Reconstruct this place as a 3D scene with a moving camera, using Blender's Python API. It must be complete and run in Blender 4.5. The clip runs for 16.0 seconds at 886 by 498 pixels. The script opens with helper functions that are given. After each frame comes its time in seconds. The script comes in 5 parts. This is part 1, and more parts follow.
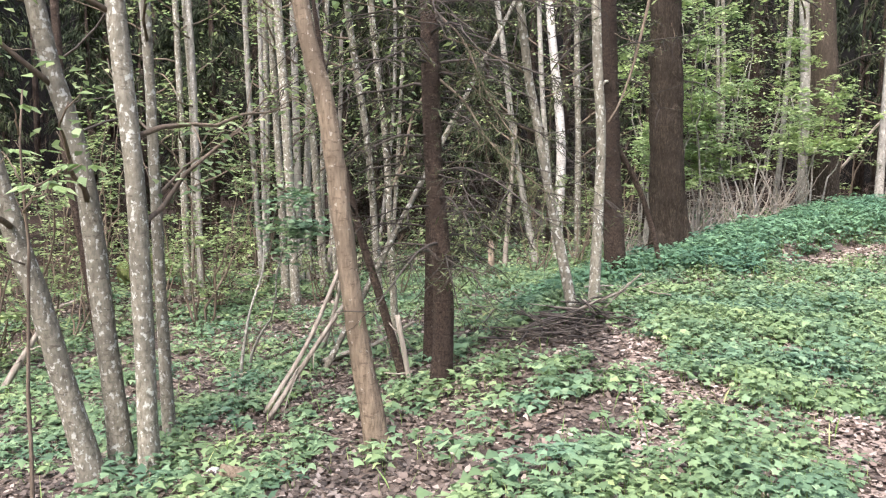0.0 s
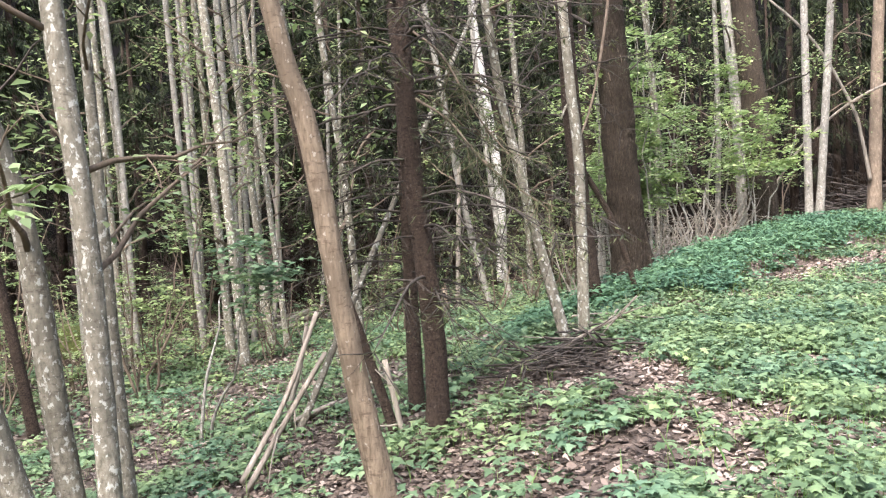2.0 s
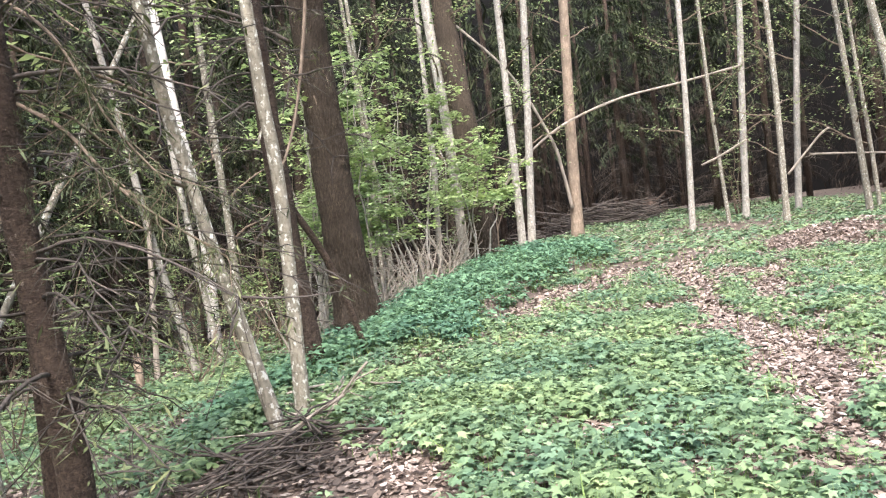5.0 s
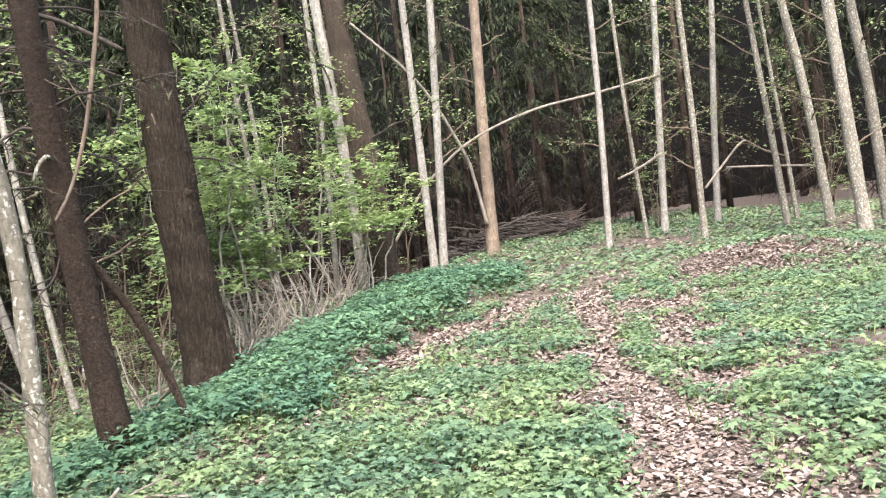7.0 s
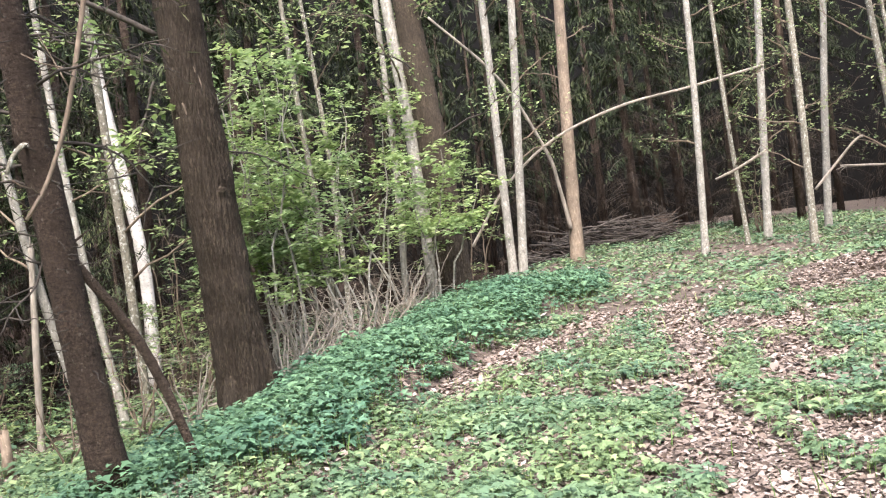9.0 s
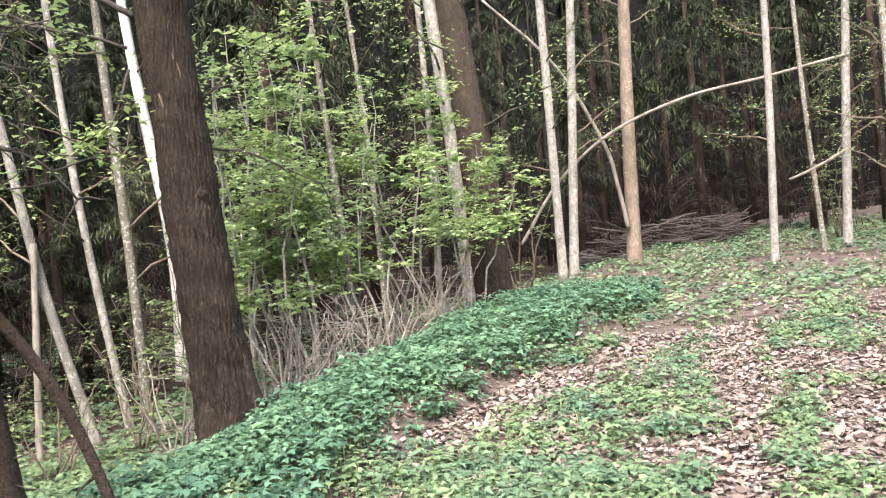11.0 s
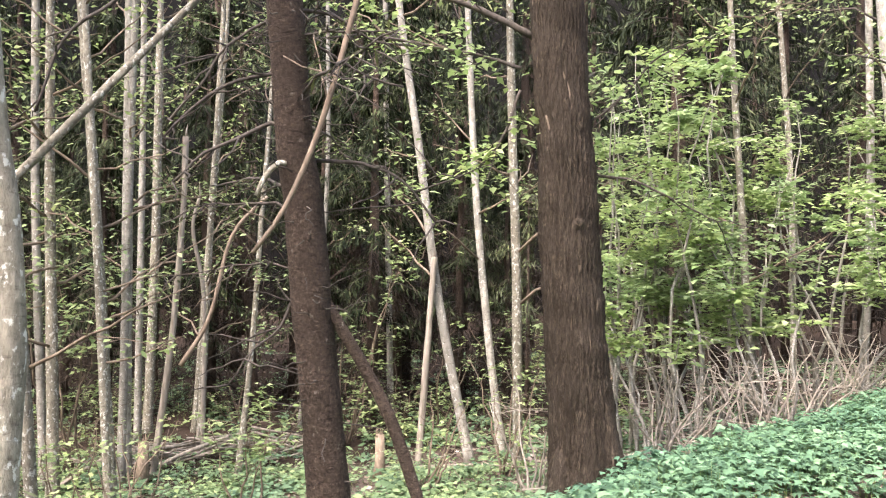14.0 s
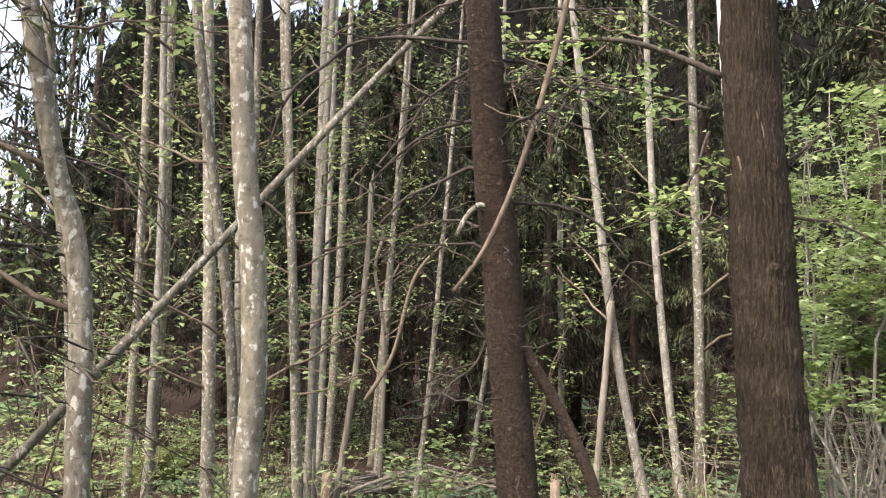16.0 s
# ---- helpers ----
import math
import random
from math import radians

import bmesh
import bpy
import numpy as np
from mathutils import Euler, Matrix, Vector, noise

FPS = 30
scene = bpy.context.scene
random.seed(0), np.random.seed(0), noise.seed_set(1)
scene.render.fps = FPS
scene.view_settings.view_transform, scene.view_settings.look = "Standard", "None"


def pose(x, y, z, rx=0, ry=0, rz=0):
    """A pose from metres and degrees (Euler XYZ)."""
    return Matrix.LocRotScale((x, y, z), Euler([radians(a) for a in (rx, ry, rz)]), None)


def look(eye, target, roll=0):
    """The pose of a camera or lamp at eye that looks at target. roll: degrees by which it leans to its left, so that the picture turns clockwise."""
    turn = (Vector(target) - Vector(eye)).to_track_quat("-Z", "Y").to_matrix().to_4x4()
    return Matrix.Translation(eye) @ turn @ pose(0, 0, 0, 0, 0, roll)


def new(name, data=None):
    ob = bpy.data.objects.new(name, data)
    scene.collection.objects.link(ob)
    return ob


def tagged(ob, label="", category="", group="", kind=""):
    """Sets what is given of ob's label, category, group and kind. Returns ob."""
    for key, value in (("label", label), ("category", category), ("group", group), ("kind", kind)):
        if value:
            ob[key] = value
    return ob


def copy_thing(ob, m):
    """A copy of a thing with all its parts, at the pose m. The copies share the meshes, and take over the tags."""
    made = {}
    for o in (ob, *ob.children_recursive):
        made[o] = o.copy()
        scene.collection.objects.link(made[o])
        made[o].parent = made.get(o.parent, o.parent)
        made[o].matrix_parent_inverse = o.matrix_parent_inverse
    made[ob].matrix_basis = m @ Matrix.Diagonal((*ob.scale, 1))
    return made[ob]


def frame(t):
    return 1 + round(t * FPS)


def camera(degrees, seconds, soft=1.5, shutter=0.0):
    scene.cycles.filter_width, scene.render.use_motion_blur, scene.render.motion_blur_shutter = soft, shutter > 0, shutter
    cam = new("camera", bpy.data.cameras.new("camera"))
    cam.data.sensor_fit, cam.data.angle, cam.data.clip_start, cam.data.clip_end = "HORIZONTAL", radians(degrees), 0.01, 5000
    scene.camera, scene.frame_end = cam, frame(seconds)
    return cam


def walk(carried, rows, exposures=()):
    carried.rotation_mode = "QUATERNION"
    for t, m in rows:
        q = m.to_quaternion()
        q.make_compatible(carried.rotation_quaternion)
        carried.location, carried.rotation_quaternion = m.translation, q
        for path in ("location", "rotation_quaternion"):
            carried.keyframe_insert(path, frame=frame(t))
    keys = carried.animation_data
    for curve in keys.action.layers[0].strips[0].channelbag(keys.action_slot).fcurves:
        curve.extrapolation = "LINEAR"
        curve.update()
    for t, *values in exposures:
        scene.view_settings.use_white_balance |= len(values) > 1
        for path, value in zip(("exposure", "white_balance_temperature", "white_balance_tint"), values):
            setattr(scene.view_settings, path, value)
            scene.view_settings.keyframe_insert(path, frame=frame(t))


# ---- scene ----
cam = camera(57.9, 16.0, soft=1.2)
PATH = [
    (0, (1.02, 0.5, 1.344), (0.771, 2.472, 1.118), 0.5),
    (0.5, (0.818, 0.605, 1.298), (0.601, 2.582, 1.082), -0.8),
    (1, (0.657, 0.637, 1.196), (0.495, 2.624, 1.04), -2.0),
    (1.5, (0.577, 0.757, 1.167), (0.433, 2.748, 1.039), -3.2),
    (2, (0.5, 1.004, 1.141), (0.441, 3.001, 1.045), -3.1),
    (2.5, (0.426, 1.233, 1.121), (0.447, 3.231, 1.038), -3.8),
    (2.9, (0.423, 1.42, 1.12), (0.647, 3.406, 1.046), -5.8),
    (3, (0.423, 1.471, 1.113), (0.684, 3.452, 1.038), -6.1),
    (3.5, (0.458, 1.788, 1.125), (0.899, 3.738, 1.068), -6.0),
    (4, (0.491, 2.093, 1.102), (0.982, 4.031, 1.061), -5.9),
    (4.5, (0.618, 2.357, 1.099), (1.188, 4.274, 1.056), -6.7),
    (5, (0.83, 2.592, 1.129), (1.452, 4.492, 1.082), -6.6),
    (5.2, (0.907, 2.7, 1.127), (1.534, 4.598, 1.082), -6.7),
    (7.3, (2.066, 3.66, 1.372), (2.845, 5.501, 1.322), -7.4),
    (7.5, (2.117, 3.753, 1.363), (2.875, 5.603, 1.317), -7.4),
    (8, (2.223, 3.97, 1.338), (2.894, 5.853, 1.316), -7.1),
    (8.2, (2.279, 4.073, 1.32), (2.911, 5.97, 1.307), -6.9),
    (10.3, (3.115, 5.063, 1.469), (3.657, 6.988, 1.444), -7.0),
    (10.5, (3.171, 5.142, 1.521), (3.724, 7.064, 1.486), -6.9),
    (11, (3.398, 5.324, 1.528), (3.794, 7.285, 1.498), -5.5),
    (11.1, (3.418, 5.368, 1.523), (3.755, 7.338, 1.485), -6.2),
    (11.5, (3.538, 5.572, 1.516), (3.802, 7.554, 1.497), -4.5),
    (12, (3.593, 5.783, 1.559), (3.778, 7.774, 1.547), -4.6),
    (12.5, (3.657, 5.95, 1.598), (3.556, 7.947, 1.618), -3.8),
    (13, (3.699, 6.037, 1.611), (3.489, 8.025, 1.651), -1.9),
    (13.5, (3.667, 6.063, 1.621), (3.314, 8.031, 1.675), -0.6),
    (14, (3.615, 6.072, 1.624), (3.025, 7.981, 1.703), 0.8),
    (14.5, (3.595, 6.073, 1.626), (2.858, 7.929, 1.734), 1.3),
    (15, (3.593, 6.059, 1.621), (2.764, 7.876, 1.744), 1.5),
    (15.5, (3.578, 6.025, 1.605), (2.701, 7.815, 1.759), 1.7),
    (16, (3.505, 5.921, 1.592), (2.541, 7.664, 1.771), 2.2),
]
walk(cam, [(t, look(eye, target, roll)) for t, eye, target, roll in PATH],
     exposures=[(0, 2.12, 6250, 15), (5, 2.3, 6300, 14), (8, 2.24, 6350, 14), (11, 2.32, 6400, 15), (13, 2.52, 6550, 17), (14.7, 2.68, 6750, 18), (15.4, 2.48, 6850, 17), (16, 2.14, 6900, 16)])

# ---------- world, sun, exposure ----------
world = bpy.data.worlds.new("world")
scene.world = world
world.use_nodes = True
wn = world.node_tree
sky = wn.nodes.new("ShaderNodeTexSky")
sky.sky_type = "NISHITA"
sky.sun_disc = False
sky.sun_elevation = radians(52)
sky.sun_rotation = radians(200)
sky.dust_density = 3.0
wn.nodes["Background"].inputs[1].default_value = 0.15
veil = wn.nodes.new("ShaderNodeHueSaturation")  # thin white cloud
veil.inputs["Saturation"].default_value = 0.75
wn.links.new(sky.outputs[0], veil.inputs["Color"])
wn.links.new(veil.outputs[0], wn.nodes["Background"].inputs[0])
sun = new("sun", bpy.data.lights.new("sun", "SUN"))
sun.data.energy, sun.data.angle, sun.data.color = 1.5, radians(25), (1.0, 0.96, 0.9)
sun.matrix_world = look((0, 0, 40), (8.5, 23.5, 8.0))


# ---------- materials ----------
def node_material(name, rough=0.85, gloss=0.3):
    m = bpy.data.materials.new(name)
    m.use_nodes = True
    nt = m.node_tree
    b = nt.nodes["Principled BSDF"]
    b.inputs["Roughness"].default_value = rough
    b.inputs["Specular IOR Level"].default_value = gloss
    return m, nt, b


def add(nt, kind, **inputs):
    n = nt.nodes.new(kind)
    for key, value in inputs.items():
        n.inputs[key.replace("_", " ")].default_value = value
    return n


def ramp(nt, source, stops):
    r = nt.nodes.new("ShaderNodeValToRGB")
    el = r.color_ramp.elements
    while len(el) < len(stops):
        el.new(0.5)
    for e, (p, c) in zip(el, stops):
        e.position, e.color = p, (*c, 1)
    nt.links.new(source, r.inputs[0])
    return r.outputs[0]


def coords(nt, scale):
    c = nt.nodes.new("ShaderNodeTexCoord")
    mp = nt.nodes.new("ShaderNodeMapping")
    mp.inputs["Scale"].default_value = scale
    nt.links.new(c.outputs["Object"], mp.inputs[0])
    return mp.outputs[0]


def mixed(nt, fac, a, b, mode="MIX"):
    n = nt.nodes.new("ShaderNodeMix")
    n.data_type, n.blend_type = "RGBA", mode
    for sock, v in ((n.inputs[0], fac), (n.inputs[6], a), (n.inputs[7], b)):
        if isinstance(v, (int, float)):
            sock.default_value = v
        elif isinstance(v, tuple):
            sock.default_value = (*v, 1)
        else:
            nt.links.new(v, sock)
    return n.outputs[2]


def bark(name, dark, light, grain=(14, 14, 3), spots=None, spot_amount=0.55, bands=None, bump=0.5, tint=0.25, cracks=None, split=0.7):
    """Bark: stretched grain, blotches of lichen, dark cross bands where asked, and a shade that differs from tree to tree."""
    m, nt, b = node_material(name, 0.9, 0.15)
    grainy = add(nt, "ShaderNodeTexNoise", Scale=1.0, Detail=6.0, Roughness=0.65)
    nt.links.new(coords(nt, grain), grainy.inputs["Vector"])
    c = ramp(nt, grainy.outputs[0], [(0.3, dark), (0.7, light)])
    patch = add(nt, "ShaderNodeTexNoise", Scale=3.5, Detail=3.0)
    nt.links.new(coords(nt, (1, 1, 0.7)), patch.inputs["Vector"])
    c = mixed(nt, ramp(nt, patch.outputs[0], [(0.42, (0, 0, 0)), (0.66, (0.75, 0.75, 0.75))]), c, tuple(v * 0.42 for v in light))
    if spots:
        s = add(nt, "ShaderNodeTexNoise", Scale=1.0, Detail=4.0, Roughness=0.6)
        nt.links.new(coords(nt, (30, 30, 20)), s.inputs["Vector"])
        c = mixed(nt, ramp(nt, s.outputs[0], [(spot_amount, (0, 0, 0)), (spot_amount + 0.06, (0.85, 0.85, 0.85))]), c, spots)
    if bands:
        s = add(nt, "ShaderNodeTexNoise", Scale=1.0, Detail=3.0, Roughness=0.7)
        nt.links.new(coords(nt, (16, 16, 46)), s.inputs["Vector"])
        c = mixed(nt, ramp(nt, s.outputs[0], [(0.56, (0, 0, 0)), (0.68, (0.7, 0.7, 0.7))]), c, bands)
    height = grainy.outputs[0]
    if cracks:
        veins = []
        for k, (size, wide) in enumerate(((1.0, 0.13), (2.3, 0.08))):
            n = add(nt, "ShaderNodeTexNoise", Scale=1.0, Detail=4.0, Roughness=0.6, Distortion=0.9)
            nt.links.new(coords(nt, tuple(v * size for v in cracks)), n.inputs["Vector"])
            veins.append(ramp(nt, n.outputs[0], [(0.5 - wide, (1, 1, 1)), (0.5, (0, 0, 0)), (0.5 + wide, (1, 1, 1))]))
        edge = mixed(nt, 1.0, veins[0], veins[1], "MULTIPLY")
        c = mixed(nt, split, c, mixed(nt, edge, tuple(q * 0.3 for q in dark), c))
        height = mixed(nt, 0.4, edge, grainy.outputs[0])
    info = nt.nodes.new("ShaderNodeObjectInfo")
    shade = ramp(nt, info.outputs["Random"], [(0, (1 - tint,) * 3), (1, (1 + tint * 0.4,) * 3)])
    c = mixed(nt, 1.0, c, shade, "MULTIPLY")
    nt.links.new(c, b.inputs["Base Color"])
    bp = add(nt, "ShaderNodeBump", Strength=bump, Distance=0.02)
    nt.links.new(height, bp.inputs["Height"])
    nt.links.new(bp.outputs[0], b.inputs["Normal"])
    return m


def leafy(name, stops, through_light=0.4, rough=0.55, gloss=0.4, drift=0.7, cool=(0.75, 0.8, 0.85), warm=(1.12, 1.08, 0.95)):
    """Leaf: each leaf takes a shade of its own and lets some light through."""
    m, nt, b = node_material(name, rough, gloss)
    g = nt.nodes.new("ShaderNodeNewGeometry")
    c = ramp(nt, g.outputs["Random Per Island"], stops)
    n = add(nt, "ShaderNodeTexNoise", Scale=drift, Detail=3.0)
    nt.links.new(coords(nt, (1, 1, 1)), n.inputs["Vector"])
    c = mixed(nt, 1.0, c, ramp(nt, n.outputs[0], [(0.34, cool), (0.66, warm)]), "MULTIPLY")
    nt.links.new(c, b.inputs["Base Color"])
    if through_light:
        tr = nt.nodes.new("ShaderNodeBsdfTranslucent")
        nt.links.new(c, tr.inputs[0])
        mx = nt.nodes.new("ShaderNodeMixShader")
        mx.inputs[0].default_value = through_light
        nt.links.new(b.outputs[0], mx.inputs[1])
        nt.links.new(tr.outputs[0], mx.inputs[2])
        nt.links.new(mx.outputs[0], nt.nodes["Material Output"].inputs[0])
    return m


BARK_ALDER = bark("alder_bark", (0.10, 0.088, 0.064), (0.37, 0.335, 0.26), (34, 34, 16), (0.56, 0.55, 0.48), 0.56, (0.09, 0.075, 0.055), 0.7)
BARK_GREY = bark("pale_grey_bark", (0.15, 0.135, 0.11), (0.45, 0.42, 0.36), (22, 22, 9), (0.60, 0.58, 0.53), 0.60, (0.085, 0.07, 0.055))
BARK_BIRCH = bark("birch_bark", (0.50, 0.46, 0.40), (0.78, 0.74, 0.68), (8, 8, 10), None, 0.5, (0.06, 0.05, 0.04), 0.3, 0.1)
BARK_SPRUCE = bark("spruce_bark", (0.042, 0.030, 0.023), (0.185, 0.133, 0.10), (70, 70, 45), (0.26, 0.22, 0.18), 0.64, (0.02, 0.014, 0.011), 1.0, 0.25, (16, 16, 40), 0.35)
BARK_OLD = bark("furrowed_bark", (0.034, 0.025, 0.018), (0.20, 0.155, 0.112), (70, 70, 22), (0.22, 0.185, 0.14), 0.68, None, 1.0, 0.2, (20, 20, 3.6), 0.6)
BARK_HAZEL = bark("brown_bark", (0.12, 0.09, 0.06), (0.33, 0.255, 0.18), (46, 46, 10), (0.42, 0.37, 0.30), 0.62, (0.09, 0.065, 0.045), 0.9, 0.1)
BARK_RED = bark("reddish_bark", (0.14, 0.105, 0.075), (0.32, 0.25, 0.185), (22, 22, 7), (0.40, 0.30, 0.22), 0.60, None, 0.8, 0.1)
TWIG = bark("twig_bark", (0.10, 0.075, 0.055), (0.27, 0.21, 0.155), (30, 30, 10), None, 0.5, None, 0.3)
TWIG_DARK = bark("dead_twig_bark", (0.036, 0.031, 0.026), (0.125, 0.105, 0.089), (30, 30, 10), None, 0.5, None, 0.3)
DEADWOOD = bark("dead_wood", (0.17, 0.14, 0.105), (0.47, 0.41, 0.34), (24, 24, 4), (0.20, 0.21, 0.12), 0.64, None, 0.6)
LEAF_HERB = leafy("herb_leaf", [(0, (0.085, 0.135, 0.072)), (0.5, (0.155, 0.23, 0.12)), (0.9, (0.22, 0.31, 0.17)), (1, (0.29, 0.36, 0.19))], 0.25, 0.6, 0.2, 1.5, (0.70, 0.80, 0.90), (1.18, 1.10, 0.92))
LEAF_BANK = leafy("bank_herb_leaf", [(0, (0.07, 0.125, 0.075)), (0.5, (0.115, 0.205, 0.115)), (1, (0.19, 0.31, 0.175))], 0.2, 0.6, 0.2, 1.2, (0.68, 0.78, 0.84), (1.05, 1.05, 0.98))
LEAF_LIME = leafy("young_leaf", [(0, (0.20, 0.29, 0.10)), (0.5, (0.34, 0.44, 0.18)), (1, (0.50, 0.58, 0.30))], 0.42)
LEAF_SOFT = leafy("understorey_leaf", [(0, (0.14, 0.20, 0.08)), (0.5, (0.25, 0.33, 0.13)), (1, (0.42, 0.48, 0.24))], 0.4)
LITTER = leafy("dry_leaf", [(0, (0.09, 0.068, 0.054)), (0.25, (0.20, 0.155, 0.125)), (0.65, (0.31, 0.25, 0.21)), (0.94, (0.40, 0.335, 0.29)), (1, (0.52, 0.46, 0.41))], 0.1, 0.8, 0.2, 1.3, (0.75, 0.72, 0.70), (1.12, 1.10, 1.08))
# the hollow's dead leaves: dark brown, with its shade put into the colour
LITTER_SHADED = leafy("shaded_dead_leaf", [(0, (0.035, 0.026, 0.02)), (0.4, (0.10, 0.078, 0.062)), (0.8, (0.19, 0.15, 0.122)), (1, (0.38, 0.32, 0.27))], 0.1, 0.7, 0.3, 1.1, (0.7, 0.7, 0.7), (1.15, 1.1, 1.05))
# next two tones lie below real foliage, to put the wood's shade into them
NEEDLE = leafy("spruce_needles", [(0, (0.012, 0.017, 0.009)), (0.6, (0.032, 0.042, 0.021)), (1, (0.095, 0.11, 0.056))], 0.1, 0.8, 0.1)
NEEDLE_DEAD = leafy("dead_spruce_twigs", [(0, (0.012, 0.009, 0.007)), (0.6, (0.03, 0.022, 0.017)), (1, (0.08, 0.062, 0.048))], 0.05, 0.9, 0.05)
NEEDLE_YOUNG = leafy("young_spruce_needles", [(0, (0.05, 0.06, 0.025)), (0.6, (0.10, 0.12, 0.05)), (1, (0.19, 0.20, 0.09))], 0.15, 0.7)
MOSS = bark("moss", (0.05, 0.07, 0.02), (0.17, 0.19, 0.06), (20, 20, 20), (0.22, 0.18, 0.10), 0.6, None, 0.8)
GRASS = leafy("grass_blade", [(0, (0.10, 0.19, 0.05)), (0.6, (0.20, 0.30, 0.09)), (1, (0.36, 0.38, 0.18))], 0.3)


def soil():
    m, nt, b = node_material("forest_soil", 0.95, 0.1)
    n1 = add(nt, "ShaderNodeTexNoise", Scale=1.0, Detail=8.0, Roughness=0.7)
    nt.links.new(coords(nt, (9, 9, 9)), n1.inputs["Vector"])
    n2 = add(nt, "ShaderNodeTexNoise", Scale=0.5, Detail=4.0)
    nt.links.new(coords(nt, (1, 1, 1)), n2.inputs["Vector"])
    c = ramp(nt, n1.outputs[0], [(0.3, (0.04, 0.03, 0.024)), (0.55, (0.125, 0.097, 0.078)), (0.75, (0.27, 0.215, 0.175))])
    c = mixed(nt, ramp(nt, n2.outputs[0], [(0.4, (0, 0, 0)), (0.65, (0.45, 0.45, 0.45))]), c, (0.13, 0.10, 0.08))
    # litter of needles under the spruces, painted darker still for the wood's shade
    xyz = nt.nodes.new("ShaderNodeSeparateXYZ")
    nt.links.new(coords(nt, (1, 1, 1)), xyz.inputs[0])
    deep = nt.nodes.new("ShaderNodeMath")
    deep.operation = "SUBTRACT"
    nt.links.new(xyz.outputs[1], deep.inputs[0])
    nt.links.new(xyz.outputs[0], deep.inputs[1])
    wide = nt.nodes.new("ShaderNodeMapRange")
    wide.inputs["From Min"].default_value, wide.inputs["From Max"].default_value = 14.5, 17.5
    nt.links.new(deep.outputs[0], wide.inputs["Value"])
    shaded_litter = ramp(nt, n1.outputs[0], [(0.3, (0.018, 0.012, 0.009)), (0.7, (0.06, 0.042, 0.03))])
    c = mixed(nt, wide.outputs[0], c, shaded_litter)
    nt.links.new(c, b.inputs["Base Color"])
    bp = add(nt, "ShaderNodeBump", Strength=0.8, Distance=0.03)
    nt.links.new(n1.outputs[0], bp.inputs["Height"])
    nt.links.new(bp.outputs[0], b.inputs["Normal"])
    return m


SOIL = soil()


# ---------- mesh tools ----------
def mesh_object(name, verts, faces, material, parent=None, smooth=True):
    me = bpy.data.meshes.new(name)
    verts = np.asarray(verts, dtype=np.float32)
    if isinstance(faces, np.ndarray):
        k = faces.shape[1]
        me.vertices.add(len(verts))
        me.vertices.foreach_set("co", verts.ravel())
        me.loops.add(faces.size)
        me.loops.foreach_set("vertex_index", faces.ravel().astype(np.int32))
        me.polygons.add(len(faces))
        me.polygons.foreach_set("loop_start", np.arange(0, faces.size, k, dtype=np.int32))
        me.update(calc_edges=True)
    else:
        me.from_pydata(verts.tolist(), [], faces)
    if smooth:
        me.polygons.foreach_set("use_smooth", np.ones(len(me.polygons), dtype=bool))
    me.materials.append(material)
    ob = new(name, me)
    ob.parent = parent
    return ob


def part(name, geo, material, parent, label="", smooth=True):
    """One mesh under a thing, given in the thing's own space."""
    ob = mesh_object(name, geo[0], geo[1], material, parent, smooth)
    return tagged(ob, label) if label else ob


def thing(name, at, label, category, group="", kind=""):
    ob = new(name)
    ob.empty_display_size = 0.1
    ob.location = at
    return tagged(ob, label, category, group, kind)


def smooth_line(points, steps):
    """Points along a smooth curve through the given ones, about steps for each stretch."""
    p = [Vector(q) for q in points]
    p = [p[0] * 2 - p[1]] + p + [p[-1] * 2 - p[-2]]
    out = []
    for i in range(1, len(p) - 2):
        n = max(1, int(steps * (p[i + 1] - p[i]).length) + 1)
        for k in range(n):
            t = k / n
            a, b, c, d = p[i - 1], p[i], p[i + 1], p[i + 2]
            out.append(0.5 * (2 * b + (c - a) * t + (2 * a - 5 * b + 4 * c - d) * t * t + (3 * b - a - 3 * c + d) * t ** 3))
    out.append(p[-2])
    return out


